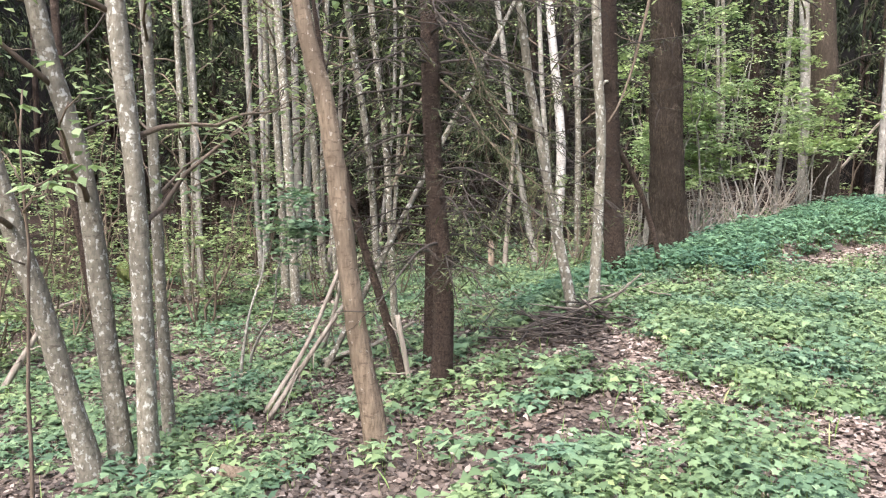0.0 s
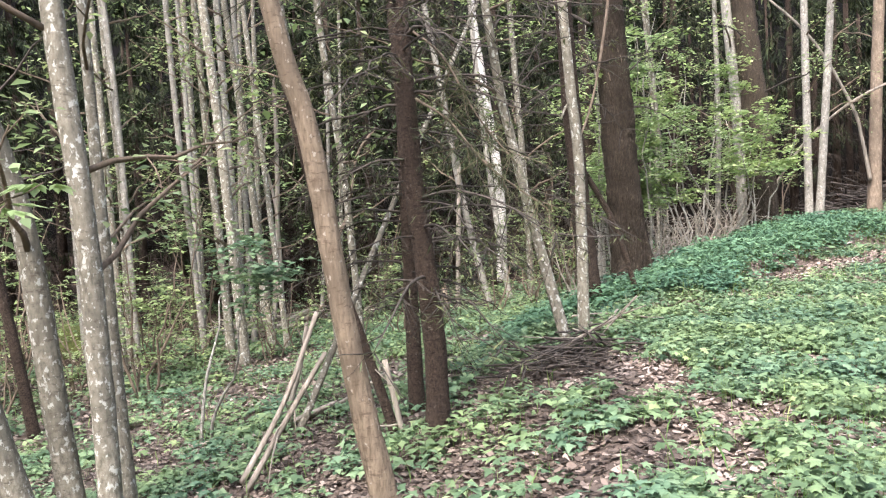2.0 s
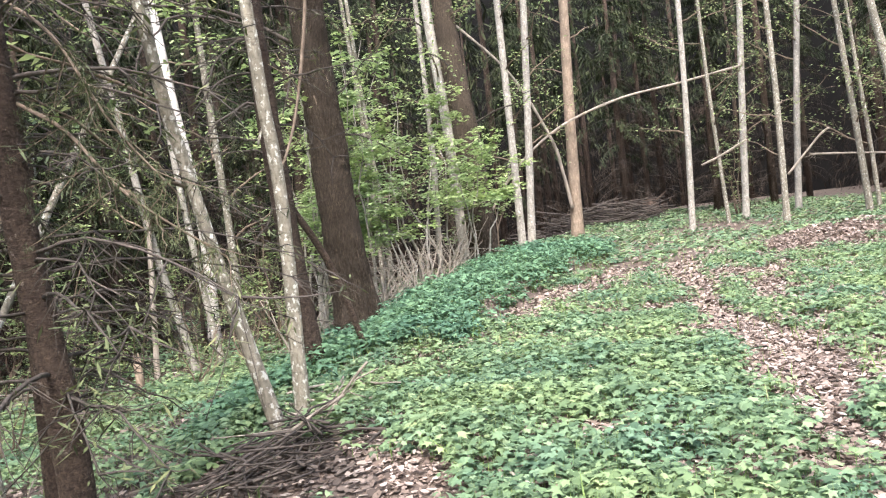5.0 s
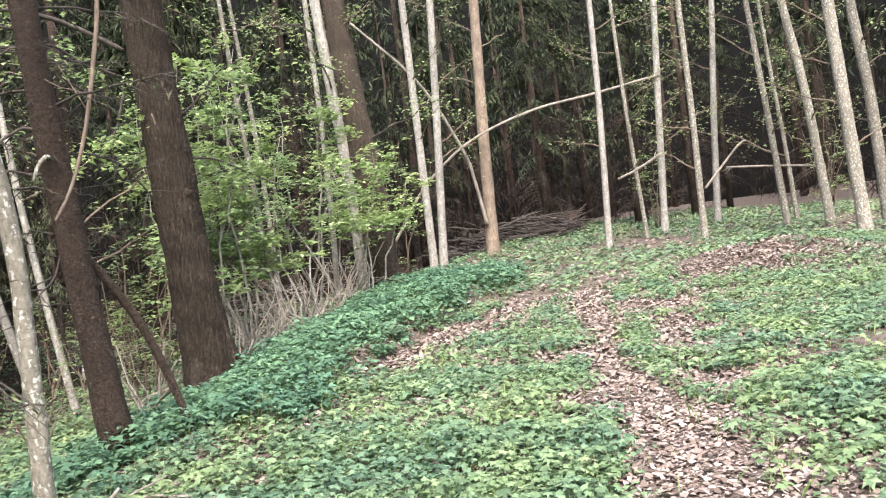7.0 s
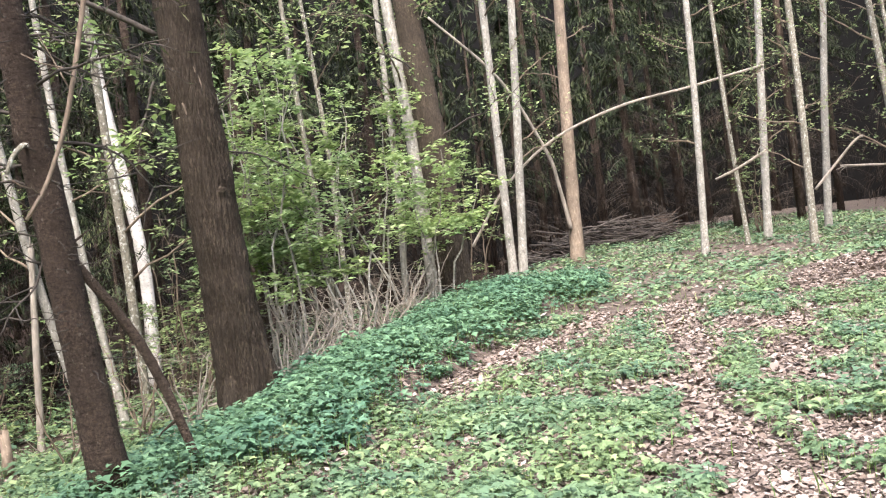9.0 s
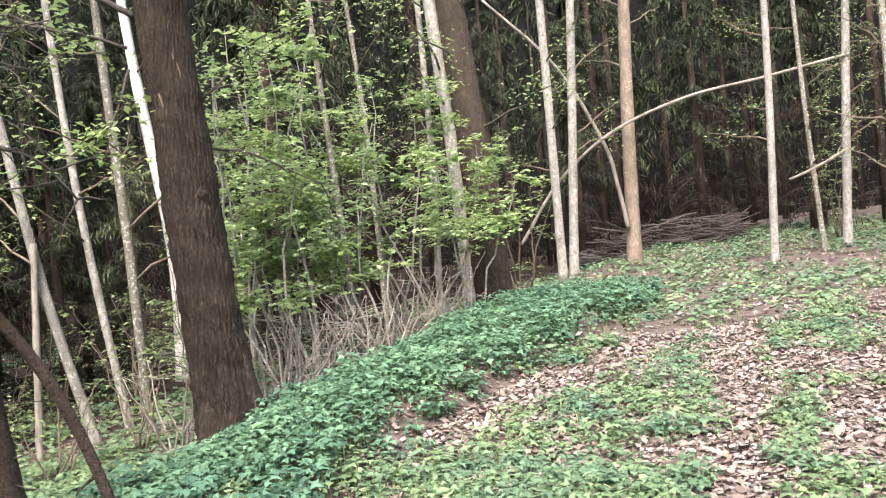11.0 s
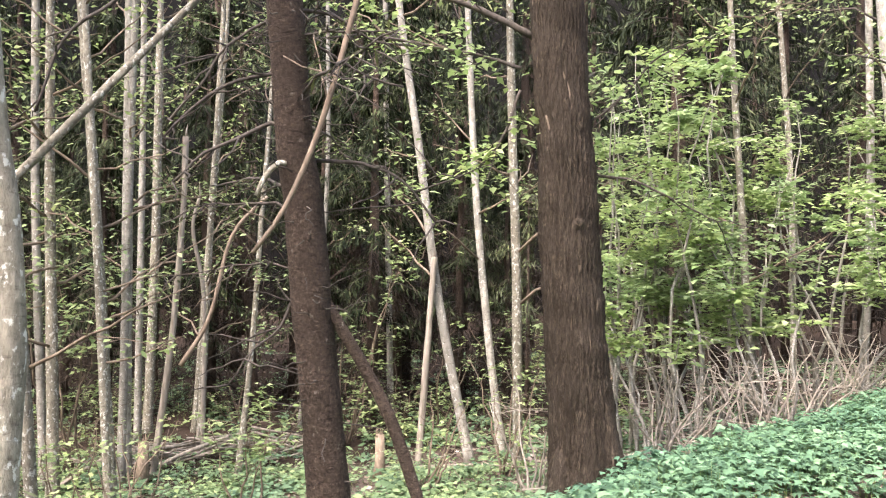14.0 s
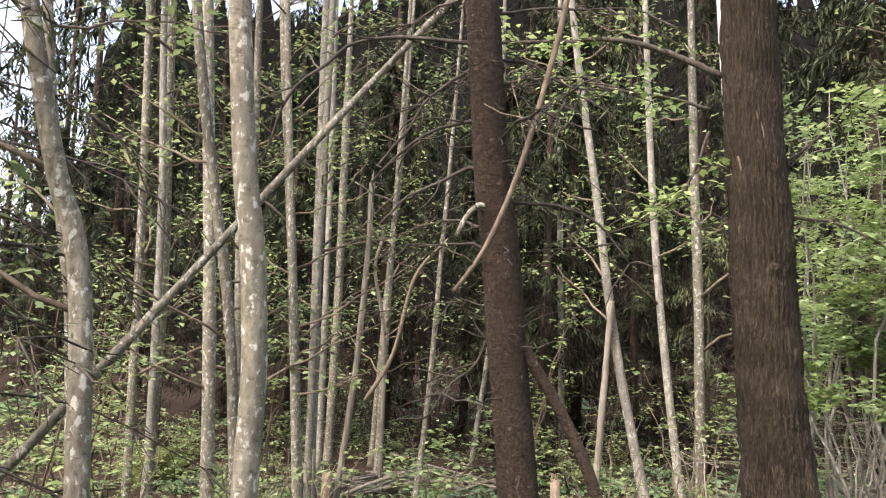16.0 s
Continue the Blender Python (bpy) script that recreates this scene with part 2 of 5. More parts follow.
def tube(line, radii, sides=8, rough=0.0, ridges=0.0, seed=0.0):
    """A closed tube along a line; rough gives bumps, ridges long furrows, as shares of the radius."""
    n = len(line)
    pts = np.array([tuple(p) for p in line])
    tang = np.gradient(pts, axis=0) if n > 1 else np.array([[0, 0, 1.0]])
    tang /= np.linalg.norm(tang, axis=1)[:, None] + 1e-9
    ref = np.array([0.0, 1.0, 0.0]) if abs(tang[0][1]) < 0.8 else np.array([1.0, 0.0, 0.0])
    u = np.cross(tang, ref)
    u /= np.linalg.norm(u, axis=1)[:, None] + 1e-9
    v = np.cross(tang, u)
    a = np.arange(sides) * 2 * math.pi / sides
    r = np.asarray(radii, dtype=float)[:, None] * np.ones((1, sides))
    s = np.concatenate([[0], np.cumsum(np.linalg.norm(np.diff(pts, axis=0), axis=1))])[:, None]
    if rough:
        r = r * (1 + rough * (np.sin(2 * a + 1.3 * s * 3 + seed) * 0.5 + np.sin(3 * a - s * 7 + seed * 2) * 0.35 + np.sin(a + s * 17 + seed * 3) * 0.3))
    if ridges:
        w = a * 16 + 1.0 * np.sin(s * 1.9 + seed) + 0.8 * np.sin(3 * a + s * 5) + 0.5 * np.sin(7 * a - s * 11 + seed)
        f = np.abs(np.sin(w)) ** 0.6 * (0.8 + 0.2 * np.sin(s * 29 + np.round(w / math.pi) * 2.1))
        r = r * (1 + ridges * (f - 0.7) + ridges * 0.3 * np.sin(a * 37 + np.sin(s * 41 + a * 3)))
    ring = pts[:, None, :] + r[:, :, None] * (np.cos(a)[None, :, None] * u[:, None, :] + np.sin(a)[None, :, None] * v[:, None, :])
    verts = np.concatenate([ring.reshape(-1, 3), pts[:1], pts[-1:]])
    i, j = np.meshgrid(np.arange(n - 1), np.arange(sides), indexing="ij")
    jj = (j + 1) % sides
    q = np.stack([i * sides + j, i * sides + jj, (i + 1) * sides + jj, (i + 1) * sides + j], -1).reshape(-1, 4)
    t1 = np.concatenate([q[:, [0, 1, 2]], q[:, [0, 2, 3]]])
    j1 = np.arange(sides)
    low = np.stack([np.full(sides, n * sides), (j1 + 1) % sides, j1], -1)
    top = np.stack([np.full(sides, n * sides + 1), (n - 1) * sides + j1, (n - 1) * sides + (j1 + 1) % sides], -1)
    return verts, np.concatenate([t1, low, top])


def joined(pieces):
    verts, faces, k = [], [], 0
    for v, f in pieces:
        verts.append(v)
        faces.append(f + k)
        k += len(v)
    return np.concatenate(verts), np.concatenate(faces)


def leaves(pos, heading, tilt, size, width=0.55, fold=0.12, rng=None, curl=0.0):
    """Many single leaves: a base, two sides, a tip and a sunken midrib each."""
    pos = np.asarray(pos, dtype=float)
    n = len(pos)
    heading, tilt, size = np.asarray(heading), np.asarray(tilt), np.asarray(size)
    fx = np.stack([np.cos(heading) * np.cos(tilt), np.sin(heading) * np.cos(tilt), np.sin(tilt)], -1)
    sd = np.stack([-np.sin(heading), np.cos(heading), np.zeros(n)], -1)
    if rng is not None:
        sd = sd + np.stack([np.zeros(n), np.zeros(n), rng.uniform(-0.5, 0.5, n)], -1)
        sd /= np.linalg.norm(sd, axis=1)[:, None]
    up = np.cross(fx, sd)
    z = size[:, None]
    verts = np.stack([
        pos,
        pos + fx * z * 0.42 + sd * z * width * 0.5 + up * z * fold,
        pos + fx * z + up * z * curl,
        pos + fx * z * 0.42 - sd * z * width * 0.5 + up * z * fold,
        pos + fx * z * 0.5], 1).reshape(-1, 3)
    k = (np.arange(n) * 5)[:, None, None]
    f = (np.array([[0, 4, 1], [1, 4, 2], [2, 4, 3], [3, 4, 0]])[None] + k).reshape(-1, 3)
    return verts, f


LOBES = {"hand": ((105, 0.46), (72, 0.42), (46, 0.84), (24, 0.56), (0, 1.0)), "trefoil": ((75, 0.70), (34, 0.52), (0, 1.0))}


def lobed(pos, heading, tilt, size, rng, kind="hand"):
    """Many lobed leaves that arch over: a base, an outline of lobes and notches, a middle."""
    half = LOBES[kind]
    turns = [a for a, _ in half] + [-a for a, _ in half[-2::-1]]
    reach = [r for _, r in half] + [r for _, r in half[-2::-1]]
    u = np.array([0.0] + [r * math.cos(math.radians(a)) for a, r in zip(turns, reach)] + [0.25])
    v = np.array([0.0] + [r * math.sin(math.radians(a)) for a, r in zip(turns, reach)] + [0.0])
    n, m = len(pos), len(u)
    fx = np.stack([np.cos(heading) * np.cos(tilt), np.sin(heading) * np.cos(tilt), np.sin(tilt)], -1)
    sd = np.stack([-np.sin(heading), np.cos(heading), rng.uniform(-0.35, 0.35, n)], -1)
    up = np.cross(fx, sd)
    wave = 1 + rng.normal(0, 0.10, (n, m))
    wave[:, 0] = 0
    lift = -0.22 * (u * u + v * v)[None] * rng.uniform(0.3, 1.6, (n, 1)) + rng.normal(0, 0.03, (n, m))
    z = size[:, None, None]
    verts = pos[:, None, :] + z * ((u * wave)[..., None] * fx[:, None] + (v * wave)[..., None] * sd[:, None] + lift[..., None] * up[:, None])
    ring = np.arange(m - 1)
    f = np.stack([np.full(m - 1, m - 1), ring, (ring + 1) % (m - 1)], -1)
    return verts.reshape(-1, 3), (f[None] + (np.arange(n) * m)[:, None, None]).reshape(-1, 3)


def crumpled(pos, heading, tip, size, rng):
    """Dead leaves with uneven, curled outlines."""
    n, m = len(pos), 7
    a = np.arange(m - 1) * 2 * math.pi / (m - 1) + rng.normal(0, 0.22, (n, m - 1))
    r = rng.uniform(0.55, 1.1, (n, m - 1))
    u, v = np.cos(a) * r * 0.5, np.sin(a) * r * rng.uniform(0.22, 0.42, (n, 1))
    w = rng.uniform(-0.1, 0.5, (n, 1)) * u * u + rng.uniform(-0.2, 1.1, (n, 1)) * v * v + rng.normal(0, 0.035, (n, m - 1))
    zero = np.zeros((n, 1))
    u, v, w = np.concatenate([u, zero], 1), np.concatenate([v, zero], 1), np.concatenate([w, zero], 1)
    fx = np.stack([np.cos(heading) * np.cos(tip), np.sin(heading) * np.cos(tip), np.sin(tip)], -1)
    sd = np.stack([-np.sin(heading), np.cos(heading), rng.uniform(-0.3, 0.3, n)], -1)
    up = np.cross(fx, sd)
    verts = pos[:, None, :] + size[:, None, None] * (u[..., None] * fx[:, None] + v[..., None] * sd[:, None] + w[..., None] * up[:, None])
    ring = np.arange(m - 1)
    f = np.stack([np.full(m - 1, m - 1), ring, (ring + 1) % (m - 1)], -1)
    return verts.reshape(-1, 3), (f[None] + (np.arange(n) * m)[:, None, None]).reshape(-1, 3)


def wobble(a, b, n, amount, rng, sag=0.0):
    """A crooked line from a to b; sag bends it down in the middle."""
    a, b = np.asarray(a, float), np.asarray(b, float)
    t = np.linspace(0, 1, n)[:, None]
    p = a + (b - a) * t
    off = np.cumsum(rng.normal(0, amount, (n, 3)), axis=0)
    off -= off[0] + (off[-1] - off[0]) * t
    p = p + off
    p[:, 2] -= sag * 4 * (t * (1 - t))[:, 0]
    return p


def lerp_table(v, table):
    if v <= table[0][0]:
        return table[0][1]
    for (a, p), (b, q) in zip(table, table[1:]):
        if v <= b:
            k = (v - a) / (b - a)
            return p + (q - p) * k
    return table[-1][1]


CREST = ((-12, 0.9), (0, 1.25), (3, 1.5), (5.6, 1.9), (7.7, 1.85), (9.0, 2.05), (10.2, 2.55), (11.4, 3.15), (13, 4.2), (14.2, 5.0), (16.7, 6.6), (18.2, 7.4), (22, 10.2), (30, 17.0), (70, 48.0))
DROP = ((0, 0), (0.5, -0.07), (0.9, -0.17), (1.6, -0.46), (2.6, -0.68), (5, -1.0), (9, -1.25), (20, -1.4), (80, -1.5))


BANK_EDGE = ((9, 1.0), (11, 1.05), (12.2, 1.15), (13.2, 1.28), (14.2, 1.52), (15, 1.85), (16, 2.0), (17, 2.15))


def crest_distance(x, y):
    """Signed distance from the crest of the bank; plus is the track's side."""
    s = (lerp_table(y + 0.6, CREST) - lerp_table(y - 0.6, CREST)) / 1.2
    return (x - lerp_table(y, CREST)) / math.sqrt(1 + s * s)


def ground_height(x, y):
    d = crest_distance(x, y)
    z = min(0.9, 0.035 * max(0.0, y - 10.0) + 0.006 * max(0.0, x - 6.0))
    if d < 0:
        z += lerp_table(-d, DROP)
    # the low bank of dug earth beside the track
    along = lerp_table(y, ((8.5, 0.0), (10.5, 0.5), (12.0, 1.0), (14, 1.1), (16.3, 1.35), (17.2, 0.0)))
    edge = lerp_table(y, BANK_EDGE)
    across = lerp_table(d / edge, ((-0.45, 0.0), (0.1, 0.8), (0.5, 1.0), (0.86, 0.85), (1.03, 0.0)))
    z += 0.21 * along * across
    # a small heap of earth on the far side of the track
    z += 0.35 * math.exp(-((x - 12.0) ** 2 / 2.0 + (y - 13.6) ** 2 / 1.6))
    return z


def ground():
    """One sheet, fine beside the track and coarse towards the horizon."""
    def axis(lo, hi, step, far):
        mid = list(np.arange(lo, hi + 1e-6, step))
        s, a, b = step, [lo], [hi]
        while b[-1] < far:
            s *= 1.35
            a.append(a[-1] - s)
            b.append(b[-1] + s)
        return np.array(a[:0:-1] + mid + b[1:])
    xs, ys = axis(-7, 15, 0.12, 400), axis(-3, 24, 0.12, 400)
    nx, ny = len(xs), len(ys)
    verts = []
    for y in ys:
        for x in xs:
            z = ground_height(x, y)
            z += 0.035 * noise.noise((x * 0.9, y * 0.9, 0)) + 0.02 * noise.noise((x * 3.1, y * 3.1, 4)) + 0.008 * noise.noise((x * 9, y * 9, 7))
            verts.append((x, y, z))
    i, j = np.meshgrid(np.arange(ny - 1), np.arange(nx - 1), indexing="ij")
    q = np.stack([i * nx + j, i * nx + j + 1, (i + 1) * nx + j + 1, (i + 1) * nx + j], -1).reshape(-1, 4)
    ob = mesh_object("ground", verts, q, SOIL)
    tagged(ob, "brown forest soil of a track, a low bank and a hollow", "ground", kind="structure")


ground()


# ---------- trees ----------
def grow(points, r0, r1, height, flare):
    """The line and the radii of a trunk through the given points, carried on upwards to its height."""
    p = [Vector(q) for q in points]
    p[0].z = ground_height(p[0].x, p[0].y) - 0.08
    if (p[1] - p[0]).length < 0.25:
        p.pop(1)
    top = p[-1]
    lean = (p[-1] - p[-2]).normalized()
    rest = max(1.5, p[0].z + height - top.z)
    p.append(top + (lean * 0.7 + Vector((0, 0, 0.3))) * rest * 0.45)
    p.append(p[-1] + (lean * 0.4 + Vector((0, 0, 0.6))) * rest * 0.55)
    line = smooth_line(p, 5)
    radii = []
    for q in line:
        h = q.z - p[0].z
        known = max(0.3, top.z - p[0].z)
        if h < known:
            r = r0 + (r1 - r0) * h / known
        else:
            r = r1 * (1 - 0.8 * (h - known) / max(0.5, height - known))
        r *= 1 + flare * math.exp(-max(0, h) / 0.22)
        radii.append(max(r, 0.008))
    return line, radii


tree_count = [0]
NAMED = {}


def bough(of, r0, r1, p, leaf, count, spread):
    """A long bough of a tree that already stands, with its twigs and leaves."""
    ob = NAMED[of]
    rng = np.random.default_rng(int(abs(p[0][2] * 1000)))
    line = np.array([tuple(v) for v in smooth_line(p, 12)]) - np.array(ob.location)
    line = line + np.cumsum(rng.normal(0, 0.004, line.shape), axis=0)
    mat = TWIG_DARK
    b = part("bough", tube(line, np.linspace(r0, r1, len(line)), 7, 0.08), mat, ob)
    src = []
    for k in range(9):
        i = int(rng.integers(len(line) // 4, len(line)))
        w = wobble(line[i], line[i] + rng.normal(0, spread, 3) * np.array([1, 1, 0.6]) - np.array([0, 0, spread * 0.3]), 5, 0.012, rng)
        part("twig", tube(w, np.linspace(0.006, 0.002, 5), 4), mat, b)
        src.append(w[1:])
    if count:
        src = np.concatenate(src + [line[len(line) // 2:]])
        pos = src[rng.integers(0, len(src), count)] + rng.normal(0, 0.05, (count, 3))
        tagged(part("foliage", leaves(pos, rng.uniform(0, 6.28, count), rng.uniform(-0.6, 0.2, count), rng.uniform(0.05, 0.11, count), 0.6, 0.1, rng), leaf, ob, "bright young leaves"), kind="stuff")


def old_bough(r0, r1, *p):
    bough("old", r0 * 0.8, r1 * 0.7, p, LEAF_LIME, 190, 0.35)


def spruce_bough(r0, r1, *p):
    z = p[0][2]
    root = (1.85 - 0.065 * z, 9.97 - 0.11 * z, z - 0.03)
    if math.hypot(p[0][0] - root[0], p[0][1] - root[1]) < 0.75:
        p = (root,) + p
    bough("spruce", r0, r1, p, LEAF_LIME, 0, 0.2)


def tree(name, label, category, points, r0, r1, height, material, flare=0.3, sides=12, rough=0.05, ridges=0.0,
         limbs=9, limb_low=2.2, limb_length=1.3, leaf=None, leaf_count=260, leaf_size=0.06, twig=None, rise=0.5, steps=None, trunk_label=""):
    tree_count[0] += 1
    rng = np.random.default_rng(100 + tree_count[0])
    line, radii = grow(points, r0, r1, height, flare)
    base = line[0]
    at = Vector((base.x, base.y, base.z + 0.08))
    ob = thing(name, at, label, category, "trees of the wood")
    if steps:
        line2 = smooth_line([line[k] for k in range(0, len(line), 2)] + ([line[-1]] if len(line) % 2 == 0 else []), steps)
        zs, rs = [q.z for q in line], radii
        radii = [float(np.interp(q.z, zs, rs)) for q in line2]
        line = line2
    rel = [q - at for q in line]
    part("trunk", tube(rel, radii, sides, rough, ridges, rng.uniform(0, 6)), material, ob, trunk_label)
    zs = np.array([q.z for q in rel])
    pts = np.array([tuple(q) for q in rel])
    leaf_pos = []
    for k in range(limbs):
        h = limb_low + (height * 0.97 - limb_low) * ((k + rng.uniform(0, 0.8)) / limbs) ** 1.2
        a = rng.uniform(0, 2 * math.pi)
        start = np.array([np.interp(h, zs, pts[:, c]) for c in range(3)])
        r = float(np.interp(h, zs, radii))
        length = limb_length * rng.uniform(0.6, 1.3) * (1.0 if h < height * 0.6 else 0.8)
        end = start + np.array([math.cos(a), math.sin(a), rise + rng.uniform(-0.3, 0.3)]) * length
        w = wobble(start, end, 7, length * 0.03, rng)
        limb = part("limb", tube(w, np.linspace(min(r * 0.35, 0.022), 0.004, 7), 5), twig or material, ob)
        for s in range(3):
            i0 = rng.integers(2, 6)
            e2 = w[i0] + (rng.normal(0, 0.3, 3) + (end - start) / length * 0.4) * length * 0.5
            w2 = wobble(w[i0], e2, 4, length * 0.02, rng)
            part("twig", tube(w2, np.linspace(0.006, 0.0025, 4), 3), twig or material, limb)
            leaf_pos.append(w2)
        leaf_pos.append(w[2:])
    if leaf and leaf_pos:
        src = np.concatenate(leaf_pos)
        n = leaf_count
        pos = src[rng.integers(0, len(src), n)] + rng.normal(0, 0.07, (n, 3)) * (1 + limb_length * 0.5)
        tagged(part("crown", leaves(pos, rng.uniform(0, 6.28, n), rng.uniform(-0.7, 0.4, n), rng.uniform(0.7, 1.4, n) * leaf_size, 0.6, 0.1, rng), leaf, ob, "loose young leaves"), kind="stuff")
    return ob


def far_enough(p):
    return math.hypot(p[0][0] - 2, p[0][1] - 3) > 9


def alder(r0, r1, *p):
    far = far_enough(p)
    tree("alder_tree", "slender alder with grey-brown lichen-spotted bark", "tree", p, r0, r1, 11, BARK_ALDER, 0.3, 9 if far else 16, 0.06,
         limbs=11, limb_low=1.6, leaf=LEAF_SOFT, leaf_count=480, leaf_size=0.08, twig=TWIG, steps=None if far else 12)


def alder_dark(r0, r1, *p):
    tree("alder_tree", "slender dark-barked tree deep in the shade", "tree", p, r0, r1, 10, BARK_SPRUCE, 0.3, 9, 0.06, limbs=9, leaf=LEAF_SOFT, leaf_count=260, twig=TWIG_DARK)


def alder_grey(r0, r1, *p):
    tree("alder_tree", "slim grey tree with smooth lichen-flecked bark beside a spruce", "tree", p, r0, r1, 12, BARK_ALDER, 0.25, 20, 0.05,
         limbs=8, limb_low=3.6, leaf=LEAF_LIME, leaf_count=300, twig=TWIG, steps=16)


def birch(r0, r1, *p):
    tree("birch_tree", "white birch with black-marked papery bark in the hollow", "tree", p, r0, r1, 13, BARK_BIRCH, 0.3, 14, 0.03, limbs=10, limb_low=3.5, leaf=LEAF_LIME, leaf_count=380, twig=TWIG)


def birch_grey(r0, r1, *p):
    tree("pole_tree", "tall thin pale-grey tree with a straight bare stem", "tree", p, r0, r1, 13, BARK_GREY, 0.25, 10, 0.04, limbs=10, limb_low=2.2, leaf=LEAF_SOFT, leaf_count=480, leaf_size=0.08, twig=TWIG)


def redpine(r0, r1, *p):
    tree("pole_tree", "upright tree with bare reddish-brown bark by the track", "tree", p, r0, r1, 13, BARK_RED, 0.3, 14, 0.05, limbs=9, limb_low=4.5, leaf=LEAF_SOFT, leaf_count=300, twig=TWIG)


def hazel_tree(r0, r1, *p):
    tree("leaning_tree", "leaning tree with rough brown bark on the bank's foot", "tree", p, r0, r1, 9, BARK_HAZEL, 0.25, 28, 0.07, 0.05, limbs=7, limb_low=3.4, leaf=LEAF_LIME, leaf_count=260, twig=TWIG, steps=25)


def sapling_dark(r0, r1, *p):
    tree("sapling", "thin dark leaning sapling beside a brown trunk", "sapling", p, r0, r1, 4.5, BARK_SPRUCE, 0.2, 10, 0.06, limbs=6, limb_low=1.2, limb_length=0.8, leaf=None, twig=TWIG_DARK)


def dead_boughs(ob, line_at, low, high, count, length, rng, curve=0.35, needles=0.0):
    """Bare drooping boughs of a spruce, each a mesh of its own with its side twigs."""
    needle_src = []
    for k in range(count):
        h = low + (high - low) * (k + rng.uniform(0, 0.9)) / count
        a = rng.uniform(0, 2 * math.pi)
        s = np.array(line_at(h))
        ln = length * rng.uniform(0.5, 1.2)
        d = np.array([math.cos(a), math.sin(a), 0])
        t = np.linspace(0, 1, 9)
        w = s + d * (t * ln)[:, None] + np.array([0, 0, 1.0]) * (ln * (0.18 * t - curve * t * t))[:, None]
        w = w + np.cumsum(rng.normal(0, 0.012, (9, 3)), axis=0)
        bough = part("bough", tube(w, np.linspace(0.010, 0.003, 9) * (0.7 + 0.7 * rng.random()), 5), TWIG_DARK, ob)
        for j in range(rng.integers(4, 8)):
            i0 = rng.integers(2, 9)
            side = np.array([-d[1], d[0], 0]) * rng.choice([-1, 1])
            e = w[i0] + (side * rng.uniform(0.5, 1) + d * 0.6 + np.array([0, 0, rng.uniform(-0.9, 0.1)])) * ln * rng.uniform(0.12, 0.3)
            w2 = wobble(w[i0], e, 4, 0.012, rng)
            part("twig", tube(w2, np.linspace(0.006, 0.0025, 4), 3), TWIG_DARK, bough)
            needle_src.append(w2)
        fine = []
        for j in range(16):
            i0 = rng.integers(2, 9)
            side = np.array([-d[1], d[0], 0]) * rng.choice([-1, 1])
            e = w[i0] + (side * rng.uniform(0.2, 1) + d * rng.uniform(0.1, 0.7) + np.array([0, 0, rng.uniform(-1.1, 0.0)])) * ln * rng.uniform(0.08, 0.26)
            fine.append(tube(wobble(w[i0], e, 4, 0.014, rng), np.linspace(0.0032, 0.0014, 4), 3))
        tagged(part("side_twig", joined(fine), TWIG_DARK, bough), kind="stuff")
    if needles and needle_src:
        src = np.concatenate(needle_src)
        n = int(needles * len(src))
        pos = src[rng.integers(0, len(src), n)] + rng.normal(0, 0.02, (n, 3))
        tagged(part("needles", leaves(pos, rng.uniform(0, 6.28, n), rng.uniform(-0.9, 0.3, n), rng.uniform(0.05, 0.11, n), 0.14, 0.0, rng), NEEDLE_YOUNG, ob, "sparse green needles"), kind="stuff")


def spruce_dead(r0, r1, *p):
    ob = tree("spruce_tree", "dark spruce with bare dead lower boughs in the hollow", "tree", p, r0, r1, 12, BARK_SPRUCE, 0.35, 20, 0.06, limbs=0, steps=18)
    rng = np.random.default_rng(500 + tree_count[0])
    q = [Vector(v) for v in p]
    z0 = q[0].z
    dead_boughs(ob, lambda h: [float(np.interp(h, [v.z - z0 for v in q], [v[c] - q[0][c] for v in q])) if c < 2 else h for c in range(3)], 0.9, 3.6, 38, 1.3, rng, 0.38, 3.0)
    NAMED.setdefault("dead", ob)


def green_bough(r0, r1, *p):
    """A living bough of the spruce in the hollow, hung with olive needles."""
    ob = NAMED["dead"]
    rng = np.random.default_rng(61)
    line = np.array([tuple(v) for v in smooth_line(p, 14)]) - np.array(ob.location)
    b = part("bough", tube(line, np.linspace(r0, r1, len(line)), 6, 0.08), TWIG, ob)
    src = []
    for k in range(26):
        i = int(rng.integers(len(line) // 4, len(line)))
        e = line[i] + np.array([rng.normal(0, 0.16), rng.normal(0, 0.16), -rng.uniform(0.05, 0.32)])
        w = wobble(line[i], e, 6, 0.01, rng)
        part("twig", tube(w, np.linspace(0.004, 0.0015, 6), 3), TWIG, b)
        src.append(w)
    src = np.concatenate(src)
    n = 5200
    t = rng.integers(0, len(src), n)
    pos = src[t] + rng.normal(0, 0.012, (n, 3))
    tagged(part("needle_spray", leaves(pos, rng.uniform(0, 6.28, n), rng.uniform(-1.2, 0.1, n), rng.uniform(0.018, 0.04, n), 0.10, 0.0, rng), NEEDLE_YOUNG, ob, "olive-green needles"), kind="stuff")


